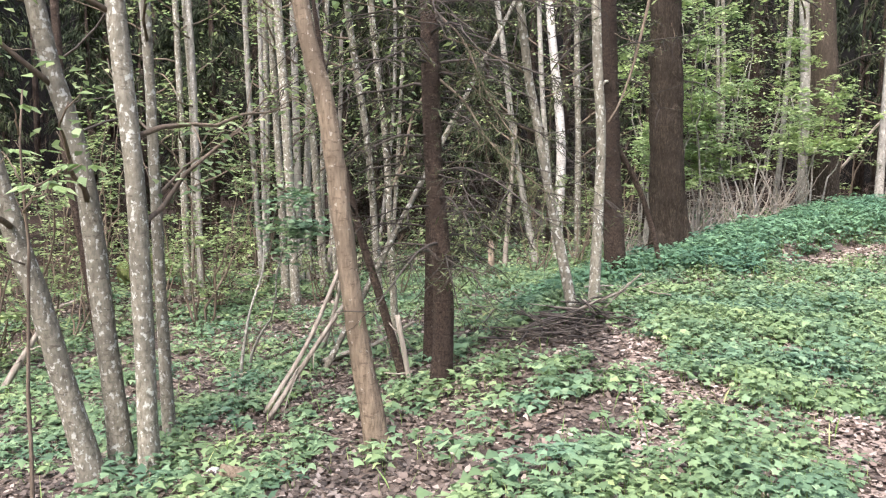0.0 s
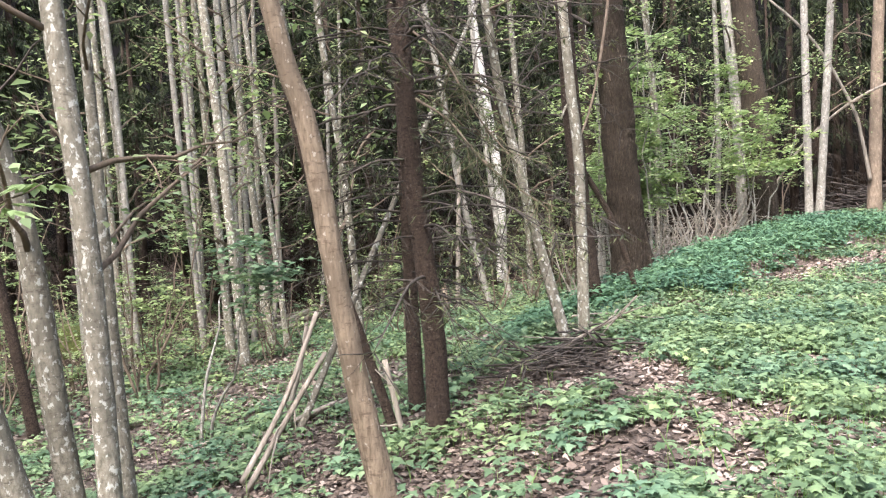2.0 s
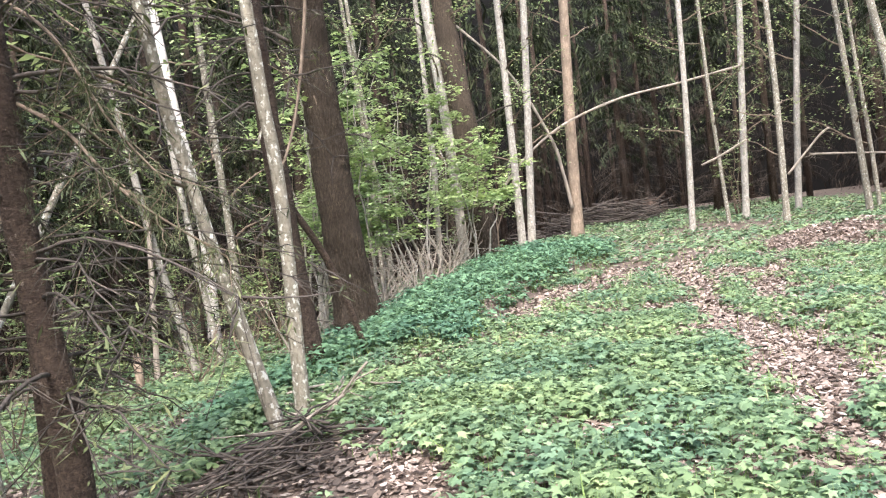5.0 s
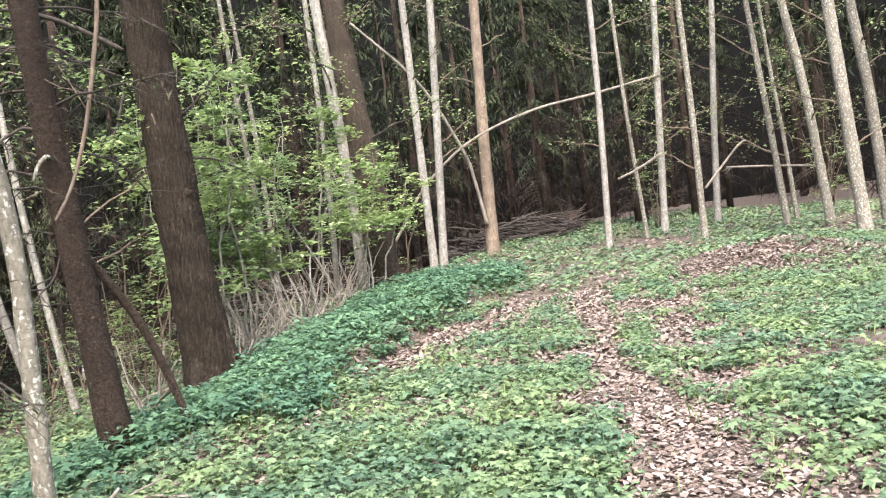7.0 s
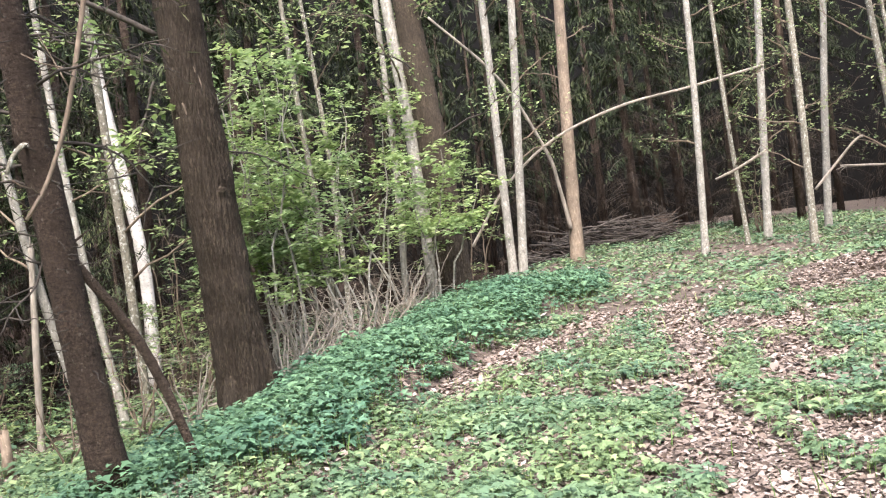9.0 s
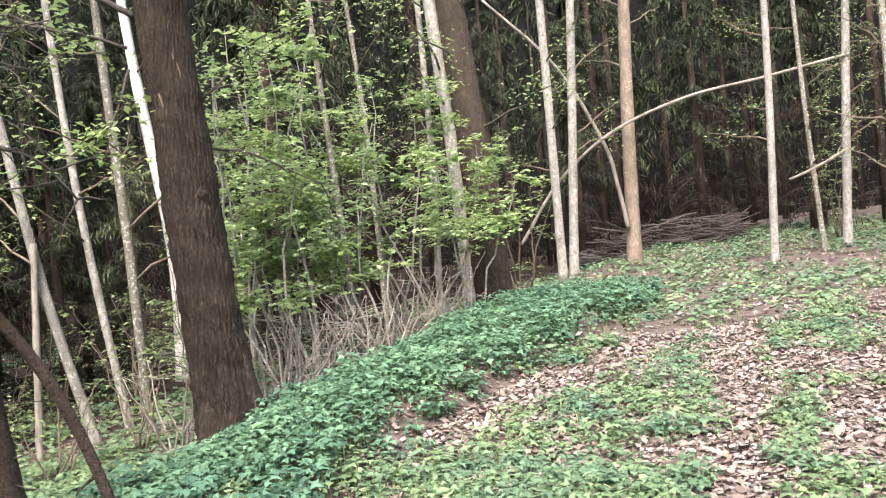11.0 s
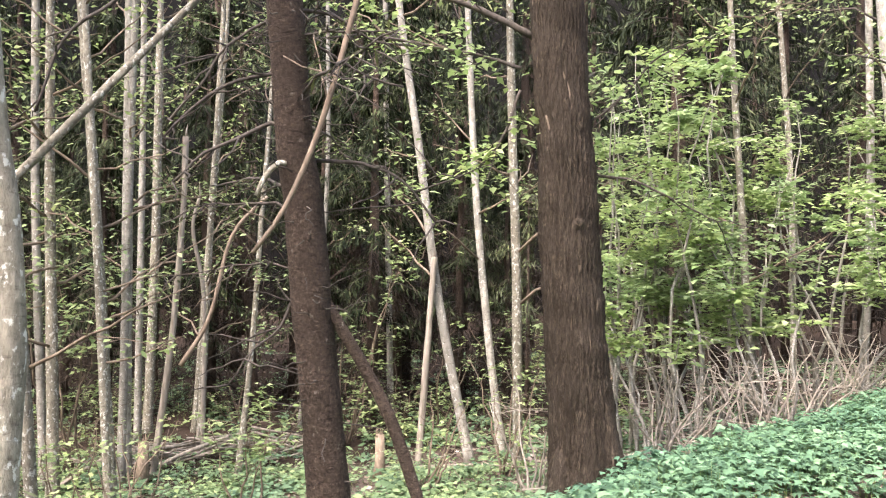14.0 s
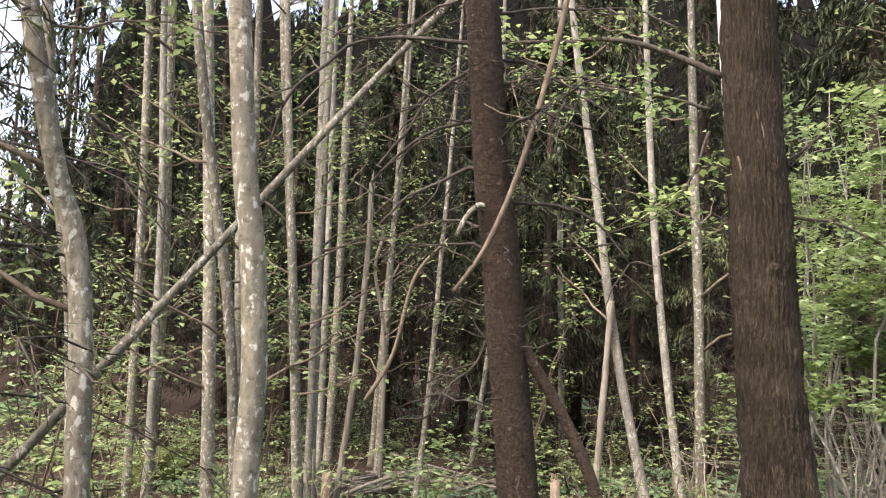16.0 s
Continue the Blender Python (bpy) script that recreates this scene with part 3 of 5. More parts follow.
def spruce_big(r0, r1, *p):
    ob = NAMED["spruce"] = tree("spruce_tree", "stout dark spruce on the bank with scaly bark", "tree", p, r0, r1, 16, BARK_SPRUCE, 0.5, 36, 0.05, 0.03, limbs=0, steps=22)
    rng = np.random.default_rng(77)
    q = [Vector(v) for v in p]
    z0 = q[0].z
    dead_boughs(ob, lambda h: [float(np.interp(h, [v.z - z0 for v in q], [v[c] - q[0][c] for v in q])) if c < 2 else h for c in range(3)], 1.6, 5.0, 15, 1.1, rng, 0.15, 2.0)


def oldtrunk(r0, r1, *p):
    NAMED["old"] = tree("old_tree", "thick old tree with deeply furrowed dark bark on the bank", "tree", p, r0, r1, 16, BARK_OLD, 0.35, 110, 0.06, 0.11,
         limbs=8, limb_low=3.4, limb_length=2.2, leaf=LEAF_LIME, leaf_count=1200, leaf_size=0.075, twig=TWIG_DARK, rise=0.15, steps=22)


def oldtrunk_b(r0, r1, *p):
    tree("old_tree", "thick old tree with dark bark behind the bank's end", "tree", p, r0, r1, 16, BARK_OLD, 0.3, 48, 0.05, 0.08,
         limbs=12, limb_low=2.8, limb_length=2.2, leaf=LEAF_LIME, leaf_count=1500, leaf_size=0.07, twig=TWIG_DARK, rise=0.2, steps=12)


def deadstem(r0, r1, *p):
    q = [Vector(v) for v in p]
    q[0].z = ground_height(q[0].x, q[0].y) - 0.05
    rng = np.random.default_rng(int(abs(q[0].x * 1000)))
    line = smooth_line(q, 8)
    rad = [r0 + (r1 - r0) * k / len(line) for k in range(len(line))]
    ob = thing("dead_tree", q[0], "broken standing dead stem with bleached splintered wood", "dead tree")
    rel = [v - q[0] for v in line]
    part("stem", tube(rel, rad, 10, 0.12, 0, 2.0), DEADWOOD, ob)
    tip = np.array(rel[-1])
    for k in range(4):
        e = tip + np.array([rng.normal(0, r1 * 0.5), rng.normal(0, r1 * 0.5), rng.uniform(0.06, 0.22)])
        part("splinter", tube(np.array([tip - [0, 0, 0.05], e]), [r1 * 0.5, 0.003], 4), DEADWOOD, ob)


def stick_brown(r0, r1, *p):
    stick(r0, r1, *p, material=BARK_ALDER if r0 > 0.03 else TWIG, label="long bare brown branch hanging among the trunks")


def broken_branch(r0, r1, *p):
    stick(r0, r1, *p, material=BARK_SPRUCE, label="dark broken branch leaning on the scaly spruce")


def stick(r0, r1, *p, material=None, label="bare dead branch, grey and weathered"):
    material = material or DEADWOOD
    rng = np.random.default_rng(int(abs(p[0][0] * 1000)) + 7)
    q = [Vector((v[0], v[1], max(v[2], ground_height(v[0], v[1]) + r0 * 0.5))) for v in p]
    line = smooth_line(q, 8)
    rad = [max(0.006, r0 + (r1 - r0) * k / len(line)) for k in range(len(line))]
    ob = thing("dead_branch", q[0], label, "branch")
    rel = [v - q[0] for v in line]
    part("stem", tube(rel, rad, 9, 0.1, 0, rng.uniform(0, 6)), material, ob)
    for k in range(3):
        i = int(rng.integers(1, len(rel)))
        s = np.array(rel[i])
        part("twig", tube(wobble(s, s + rng.normal(0, 0.16, 3), 4, 0.01, rng), np.linspace(rad[i] * 0.4, 0.003, 4), 4), material, ob)


alder(0.080, 0.065, (-1.89, 5.29, -0.83), (-2.01, 5.22, -0.27), (-2.18, 5.12, 0.61), (-2.31, 5.05, 1.16))
alder(0.079, 0.059, (-1.82, 5.52, -0.83), (-1.90, 5.48, 0.14), (-1.99, 5.43, 1.28), (-2.19, 5.33, 2.25))
alder(0.068, 0.061, (-1.59, 5.43, -0.79), (-1.60, 5.43, 0.19), (-1.62, 5.41, 1.28), (-1.69, 5.38, 2.31))
alder(0.048, 0.035, (-1.82, 6.20, -0.83), (-1.85, 6.19, 0.02), (-1.86, 6.18, 0.74), (-1.89, 6.17, 2.39))
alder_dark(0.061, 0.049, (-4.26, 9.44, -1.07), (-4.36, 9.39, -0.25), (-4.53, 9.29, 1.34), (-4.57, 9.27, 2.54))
hazel_tree(0.074, 0.056, (-0.02, 5.50, -0.53), (-0.18, 5.47, 0.34), (-0.28, 5.46, 1.16), (-0.37, 5.44, 1.77), (-0.50, 5.42, 2.27))
spruce_dead(0.083, 0.070, (0.22, 6.80, -0.47), (0.23, 6.80, 0.27), (0.15, 6.79, 1.24), (0.10, 6.79, 2.52))
spruce_dead(0.063, 0.048, (0.02, 7.60, -0.51), (0.02, 7.60, 0.83), (0.03, 7.60, 2.06), (0.00, 7.60, 2.75))
sapling_dark(0.040, 0.031, (-0.07, 6.89, -0.54), (-0.30, 6.86, 0.21), (-0.49, 6.83, 0.85))
alder(0.074, 0.053, (-3.34, 13.62, -0.97), (-3.39, 13.60, 0.46), (-3.47, 13.58, 2.14), (-3.53, 13.56, 3.95))
alder(0.076, 0.063, (-4.87, 13.40, -0.22), (-4.83, 13.41, 1.89), (-4.91, 13.38, 3.97))
alder(0.081, 0.070, (-5.11, 17.60, -0.85), (-5.07, 17.62, 2.05), (-5.08, 17.61, 4.79))
alder(0.059, 0.049, (-4.36, 17.84, -0.95), (-4.21, 17.89, 2.04), (-4.08, 17.93, 4.22))
alder(0.061, 0.046, (-3.68, 17.00, -0.96), (-3.62, 17.02, 2.00), (-3.52, 17.04, 4.63))
birch(0.136, 0.099, (1.36, 21.30, -0.71), (1.40, 21.30, 1.76), (1.04, 21.31, 5.05))
alder(0.063, 0.054, (1.65, 15.58, -0.44), (1.61, 15.58, 1.65), (1.53, 15.59, 3.67))
alder(0.048, 0.036, (1.33, 7.66, -0.10), (1.09, 7.78, 0.90), (0.92, 7.84, 1.75), (0.78, 7.68, 2.6))
alder_grey(0.051, 0.043, (1.50, 8.10, -0.05), (1.53, 8.13, 1.45), (1.49, 8.09, 2.01), (1.45, 8.05, 2.57))
spruce_big(0.116, 0.091, (1.88, 9.97, -0.1), (1.79, 9.88, 0.95), (1.72, 9.77, 2.0), (1.66, 9.63, 3.05))
oldtrunk(0.261, 0.200, (2.86, 12.47, -0.06), (2.74, 12.38, 1.43), (2.67, 12.30, 2.83), (2.62, 12.25, 3.77))
oldtrunk_b(0.311, 0.216, (6.70, 17.80, 0.22), (6.61, 17.82, 2.65), (6.43, 17.87, 5.17))
birch_grey(0.125, 0.103, (6.35, 17.95, 0.13), (6.26, 17.97, 3.03), (6.12, 18.00, 5.24))
birch_grey(0.058, 0.049, (5.85, 18.28, 0.24), (5.97, 18.25, 2.76), (5.97, 18.25, 5.91))
alder(0.053, 0.038, (4.33, 16.22, 0.02), (4.22, 16.24, 2.14), (4.11, 16.26, 4.21))
birch_grey(0.105, 0.088, (9.34, 21.87, 0.44), (9.36, 21.86, 3.85), (9.37, 21.85, 6.74))
birch_grey(0.105, 0.088, (9.55, 21.78, 0.48), (9.83, 21.67, 4.20), (10.00, 21.59, 6.92))
redpine(0.172, 0.127, (11.46, 22.80, 0.48), (11.58, 22.74, 3.84), (11.74, 22.66, 7.24))
birch_grey(0.080, 0.063, (12.84, 19.44, 0.60), (12.97, 19.35, 3.57), (13.03, 19.31, 6.17))
birch_grey(0.099, 0.079, (15.74, 21.03, 0.90), (15.91, 20.90, 3.67), (16.07, 20.77, 6.60))
alder(0.080, 0.063, (14.55, 18.12, 0.55), (14.58, 18.09, 3.24), (14.57, 18.10, 5.77))
birch_grey(0.101, 0.079, (18.11, 21.65, 1.11), (18.29, 21.48, 3.63), (18.51, 21.29, 6.74))
alder(0.057, 0.044, (14.78, 20.51, 0.94), (14.65, 20.60, 3.70), (14.60, 20.64, 6.58))
alder(0.084, 0.060, (16.55, 17.59, 0.66), (16.46, 17.69, 2.65), (16.32, 17.84, 5.68))
alder(0.108, 0.090, (17.17, 16.92, 1.01), (17.01, 17.11, 3.53), (16.84, 17.30, 5.50))
alder(0.133, 0.112, (15.29, 14.50, 0.91), (15.21, 14.59, 2.76), (15.16, 14.66, 4.68))
alder(0.119, 0.097, (16.33, 14.80, 1.07), (16.27, 14.88, 2.97), (16.17, 15.00, 4.78))
alder(0.059, 0.046, (18.16, 18.81, 0.98), (18.09, 18.88, 2.45), (17.99, 18.99, 4.61))
alder(0.058, 0.042, (5.32, 21.08, -0.40), (5.28, 21.09, 3.41), (5.08, 21.12, 6.82))
birch_grey(0.062, 0.055, (-6.19, 14.63, -0.70), (-6.22, 14.59, 2.45), (-6.31, 14.50, 5.75))
birch_grey(0.053, 0.046, (-3.92, 14.10, -1.04), (-4.07, 13.97, 2.38), (-4.13, 13.91, 5.29))
alder(0.071, 0.049, (-2.71, 13.83, -0.84), (-2.91, 13.67, 2.34), (-3.10, 13.51, 5.03))
birch_grey(0.076, 0.062, (-3.54, 15.09, -1.11), (-3.59, 15.05, 2.46), (-3.63, 15.02, 5.63))
birch_grey(0.059, 0.046, (-4.96, 17.15, -0.73), (-5.00, 17.13, 3.61), (-5.04, 17.10, 6.52))
deadstem(0.046, 0.036, (-2.98, 14.90, -1.05), (-2.82, 15.01, 0.80), (-2.74, 15.07, 2.46), (-2.73, 15.08, 3.47))
alder(0.041, 0.028, (-1.84, 15.06, -0.88), (-1.71, 15.14, 0.85), (-1.64, 15.18, 2.46), (-1.58, 15.21, 3.57))
deadstem(0.032, 0.025, (-3.03, 16.08, -0.09), (-3.05, 16.07, 1.22), (-3.20, 15.97, 2.29), (-3.13, 16.01, 2.79))
birch_grey(0.061, 0.048, (-1.51, 19.64, 0.39), (-1.64, 19.59, 3.35), (-1.73, 19.56, 7.02))
birch_grey(0.069, 0.047, (0.90, 16.22, -0.97), (0.47, 16.11, 1.33), (0.18, 16.03, 3.41), (-0.13, 15.95, 5.55))
birch_grey(0.057, 0.041, (1.30, 16.32, -0.87), (1.08, 16.27, 1.06), (0.91, 16.23, 2.89), (0.77, 16.20, 5.54))
deadstem(0.050, 0.037, (0.27, 15.93, -0.94), (0.36, 15.96, 0.68), (0.44, 15.98, 1.93))
birch_grey(0.046, 0.034, (-2.77, 18.54, -1.43), (-2.43, 18.71, 2.77), (-2.47, 18.70, 6.79))
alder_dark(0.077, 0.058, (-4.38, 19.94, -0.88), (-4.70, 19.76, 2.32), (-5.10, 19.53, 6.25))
alder(0.040, 0.031, (-0.59, 9.13, 0.47), (-0.68, 9.02, 1.40), (-0.75, 8.92, 2.23), (-0.84, 8.80, 3.41))
alder(0.076, 0.064, (-2.77, 12.38, -0.31), (-2.87, 12.28, 1.91), (-3.02, 12.13, 5.03))
alder(0.049, 0.044, (-1.17, 11.13, 0.05), (-1.31, 11.00, 1.37), (-1.46, 10.88, 2.56), (-1.62, 10.72, 3.97))
alder(0.059, 0.046, (-4.85, 13.07, 0.36), (-4.89, 13.03, 2.67), (-4.94, 12.97, 5.21))
birch_grey(0.056, 0.046, (-4.70, 13.25, -0.42), (-4.73, 13.21, 2.68), (-4.82, 13.11, 5.31))
birch_grey(0.053, 0.046, (-3.23, 14.62, 0.38), (-3.23, 14.62, 3.21), (-3.22, 14.63, 6.01))
alder(0.047, 0.037, (-2.37, 13.38, -0.47), (-2.54, 13.26, 1.97), (-2.73, 13.10, 5.35))
stick(0.024, 0.015, (-1.10, 6.39, -0.73), (-0.82, 6.49, -0.26), (-0.53, 6.58, 0.19))
stick(0.022, 0.016, (-1.20, 6.61, -0.74), (-0.88, 6.72, -0.18), (-0.62, 6.81, 0.45))
stick(0.026, 0.018, (-1.33, 8.65, -0.76), (-1.19, 8.69, -0.35), (-1.09, 8.71, 0.12))
stick(0.024, 0.019, (-2.06, 7.74, -0.86), (-1.46, 7.98, -0.78), (-0.76, 8.26, -0.56))
stick(0.022, 0.017, (-1.26, 8.16, -0.75), (-0.74, 8.30, -0.58), (-0.27, 8.43, -0.32))
stick(0.024, 0.020, (-0.03, 6.78, -0.53), (-0.09, 6.77, -0.18), (-0.14, 6.76, 0.08))
stick_brown(0.032, 0.020, (-0.96, 7.51, -0.62), (-0.29, 8.66, 1.0), (0.55, 10.05, 3.0), (1.15, 11.05, 4.4))
stick(0.038, 0.028, (-4.42, 7.81, -1.08), (-4.26, 7.92, -0.74), (-4.08, 8.06, -0.39))
stick(0.034, 0.025, (-7.27, 12.08, -1.17), (-6.86, 12.37, -1.32), (-6.30, 12.77, -0.93))
stick(0.020, 0.014, (-2.22, 7.93, -0.88), (-2.05, 8.00, -1.12), (-1.81, 8.10, -1.38))
stick(0.020, 0.013, (-4.01, 10.73, -1.02), (-3.84, 10.81, -1.66), (-3.73, 10.86, -2.07))
stick(0.037, 0.031, (8.88, 23.21, 1.17), (9.81, 22.89, 2.53), (11.04, 22.46, 3.54), (12.65, 21.90, 4.14), (14.23, 21.35, 4.38), (15.97, 20.75, 4.68))
stick(0.050, 0.031, (11.30, 22.64, 1.32), (11.16, 22.71, 2.38), (10.94, 22.81, 3.38), (10.09, 23.23, 5.29), (8.68, 23.91, 7.08))
stick(0.030, 0.024, (15.31, 18.79, 1.51), (15.93, 18.24, 2.41), (16.08, 18.11, 2.51))
stick(0.024, 0.024, (15.70, 18.43, 1.95), (16.58, 17.61, 1.81), (17.26, 16.99, 1.67))
stick(0.030, 0.030, (13.74, 20.03, 2.02), (14.14, 19.74, 2.20), (14.66, 19.38, 2.52))
broken_branch(0.030, 0.034, (2.40, 10.04, 0.0), (2.27, 10.01, 0.53), (2.13, 9.96, 0.93), (1.99, 9.91, 1.21), (1.78, 9.84, 1.56))
stick_brown(0.011, 0.017, (1.68, 9.35, 1.74), (1.80, 9.43, 1.96), (1.94, 9.51, 2.37), (2.09, 9.60, 3.05), (2.14, 9.62, 3.39))
stick_brown(0.025, 0.019, (-1.57, 13.44, 0.68), (-1.34, 13.61, 1.20), (-1.16, 13.73, 2.08), (-0.86, 13.94, 2.53))
stick(0.028, 0.022, (-3.54, 13.78, -0.92), (-3.34, 13.96, -0.74), (-3.11, 14.18, -0.56))
stick(0.032, 0.021, (1.13, 15.76, -0.87), (1.65, 15.90, -0.78), (2.04, 16.00, -0.71))
stick(0.031, 0.024, (-3.30, 15.34, -0.98), (-2.94, 15.61, -0.76), (-2.51, 15.93, -0.58))
stick(0.036, 0.025, (-3.29, 15.71, -0.97), (-2.91, 15.98, -0.87), (-2.39, 16.35, -0.73))
stick(0.026, 0.019, (-3.97, 15.97, -1.01), (-3.58, 16.26, -1.07), (-3.12, 16.62, -1.18))
green_bough(0.011, 0.004, (0.19, 6.79, 1.95), (0.42, 6.45, 1.75), (0.66, 6.19, 1.42), (1.02, 6.10, 1.12))
green_bough(0.010, 0.004, (0.17, 6.79, 2.45), (0.40, 6.55, 2.2), (0.62, 6.35, 1.75), (0.85, 6.22, 1.42))
old_bough(0.036, 0.018, (2.39, 12.41, 3.61), (2.12, 12.36, 3.76), (1.67, 12.27, 3.95), (1.11, 12.16, 4.01), (0.43, 12.04, 4.06))
old_bough(0.020, 0.011, (2.33, 12.25, 3.32), (1.99, 12.17, 3.42), (1.63, 12.10, 3.50), (1.09, 11.99, 3.56))
old_bough(0.016, 0.009, (2.33, 12.25, 3.14), (2.17, 12.21, 2.74), (1.91, 12.16, 2.48), (1.65, 12.11, 2.48))
old_bough(0.016, 0.009, (2.78, 12.52, 2.86), (3.12, 12.56, 3.12), (3.41, 12.60, 3.42), (3.73, 12.64, 3.54))
old_bough(0.014, 0.009, (2.82, 12.53, 2.50), (3.20, 12.57, 2.41), (3.53, 12.61, 2.23), (3.77, 12.64, 2.10))
spruce_bough(0.012, 0.006, (1.67, 9.81, 3.02), (1.84, 9.89, 3.00), (2.01, 9.98, 2.90), (2.20, 10.08, 2.90))
spruce_bough(0.012, 0.006, (1.73, 9.83, 2.25), (1.91, 9.93, 2.25), (2.08, 10.01, 2.20), (2.21, 10.08, 2.10), (2.32, 10.13, 1.93))
spruce_bough(0.013, 0.006, (1.54, 9.74, 2.41), (1.39, 9.65, 2.32), (1.24, 9.57, 2.24), (1.12, 9.50, 2.09))
spruce_bough(0.012, 0.006, (1.51, 9.72, 2.67), (1.33, 9.62, 2.60), (1.19, 9.53, 2.47), (1.07, 9.47, 2.32))
spruce_bough(0.010, 0.006, (1.53, 9.73, 2.98), (1.33, 9.61, 2.81), (1.21, 9.55, 2.59), (1.09, 9.48, 2.41))
spruce_bough(0.010, 0.006, (1.67, 9.81, 2.90), (1.85, 9.90, 2.78), (2.01, 9.98, 2.70), (2.15, 10.05, 2.66))
spruce_bough(0.012, 0.007, (1.04, 9.41, 3.10), (0.89, 9.29, 2.95), (0.73, 9.17, 2.75), (0.63, 9.10, 2.39))
spruce_bough(0.009, 0.004, (1.67, 9.80, 1.55), (1.59, 9.77, 1.37), (1.47, 9.70, 1.26), (1.37, 9.65, 1.08))
stick(0.023, 0.016, (-1.16, 9.70, -0.76), (-0.77, 9.78, -1.04), (-0.25, 9.89, -1.17))
stick(0.032, 0.020, (0.11, 15.81, -0.80), (0.69, 15.84, -0.81), (1.31, 15.88, -0.74))
stick(0.012, 0.007, (1.50, 7.61, -0.05), (1.71, 7.58, 0.20), (1.87, 7.56, 0.36))
stick(0.013, 0.010, (1.02, 7.31, -0.16), (1.34, 7.30, 0.08), (1.65, 7.28, 0.23))
stick(0.024, 0.017, (3.26, 16.48, -0.47), (3.87, 16.48, -0.46), (4.35, 16.47, -0.42))
stick(0.018, 0.012, (2.07, 15.47, -0.56), (2.28, 15.50, -0.43), (2.68, 15.55, -0.39))


def trunk_growth(ob, kinds):
    """Knots, stubs, roots and clinging stems of a trunk, each through points given in the world."""
    at = np.array(ob.location)
    for name, r0, r1, mat, line in kinds:
        w = np.array([tuple(v) for v in smooth_line(line, 16)]) - at
        part(name, tube(w, np.linspace(r0, r1, len(w)), 12 if r0 > 0.03 else 6, 0.12), mat, ob)


trunk_growth(NAMED["old"], (
    ("knot", 0.075, 0.03, BARK_OLD, ((2.74, 12.26, 1.98), (2.79, 12.18, 2.04), (2.82, 12.14, 2.10))),
    ("knot", 0.075, 0.04, BARK_OLD, ((2.72, 12.25, 2.68), (2.77, 12.18, 2.76), (2.80, 12.15, 2.84))),
    ("root", 0.13, 0.05, BARK_OLD, ((3.16, 12.36, -0.12), (3.04, 12.36, 0.25), (2.94, 12.36, 0.75), (2.87, 12.36, 1.25))),
    ("root", 0.10, 0.05, BARK_OLD, ((2.62, 12.22, -0.15), (2.68, 12.26, 0.2), (2.72, 12.32, 0.6))),
    ("clinging_stem", 0.011, 0.006, TWIG, ((2.62, 12.10, 3.6), (2.66, 12.09, 3.3), (2.74, 12.10, 3.05), (2.72, 12.13, 2.75), (2.78, 12.13, 2.5))),
    ("clinging_stem", 0.009, 0.005, TWIG, ((2.56, 12.12, 2.9), (2.62, 12.12, 2.65), (2.70, 12.13, 2.45), (2.66, 12.15, 2.2)))))
trunk_growth(NAMED["spruce"], (
    ("stub", 0.017, 0.011, BARK_ALDER, ((1.70, 9.68, 2.19), (1.66, 9.62, 2.20), (1.60, 9.58, 2.12), (1.57, 9.56, 2.03))),
    ("root", 0.07, 0.04, BARK_SPRUCE, ((2.02, 9.88, -0.22), (1.96, 9.92, 0.0), (1.90, 9.93, 0.25)))))
rng = np.random.default_rng(88)
for k in range(70):
    z = rng.uniform(0.5, 3.4)
    a = rng.uniform(0, 6.283)
    d = np.array([math.cos(a), math.sin(a), rng.uniform(-0.5, 0.3)])
    foot = np.array([1.87 - 0.07 * z, 9.98 - 0.11 * z, z]) - np.array(NAMED["spruce"].location) + d * 0.07
    part("twig", tube(wobble(foot, foot + d * rng.uniform(0.06, 0.34), 6, 0.016, rng), np.linspace(0.0045, 0.0015, 6), 4), TWIG_DARK, NAMED["spruce"])


# ---------- spruce wood behind ----------
def sprays_of(pos, heading, tilt, size, width, rng):
    """Many drooping sprays, two triangles each."""
    n = len(pos)
    fx = np.stack([np.cos(heading) * np.cos(tilt), np.sin(heading) * np.cos(tilt), np.sin(tilt)], -1)
    sd = np.stack([-np.sin(heading), np.cos(heading), rng.uniform(-0.6, 0.6, n)], -1)
    z = size[:, None]
    verts = np.stack([pos, pos + fx * z * 0.45 + sd * z * width * 0.5, pos + fx * z, pos + fx * z * 0.45 - sd * z * width * 0.5], 1).reshape(-1, 3)
    k = (np.arange(n) * 4)[:, None, None]
    return verts, (np.array([[0, 2, 1], [0, 3, 2]])[None] + k).reshape(-1, 3)


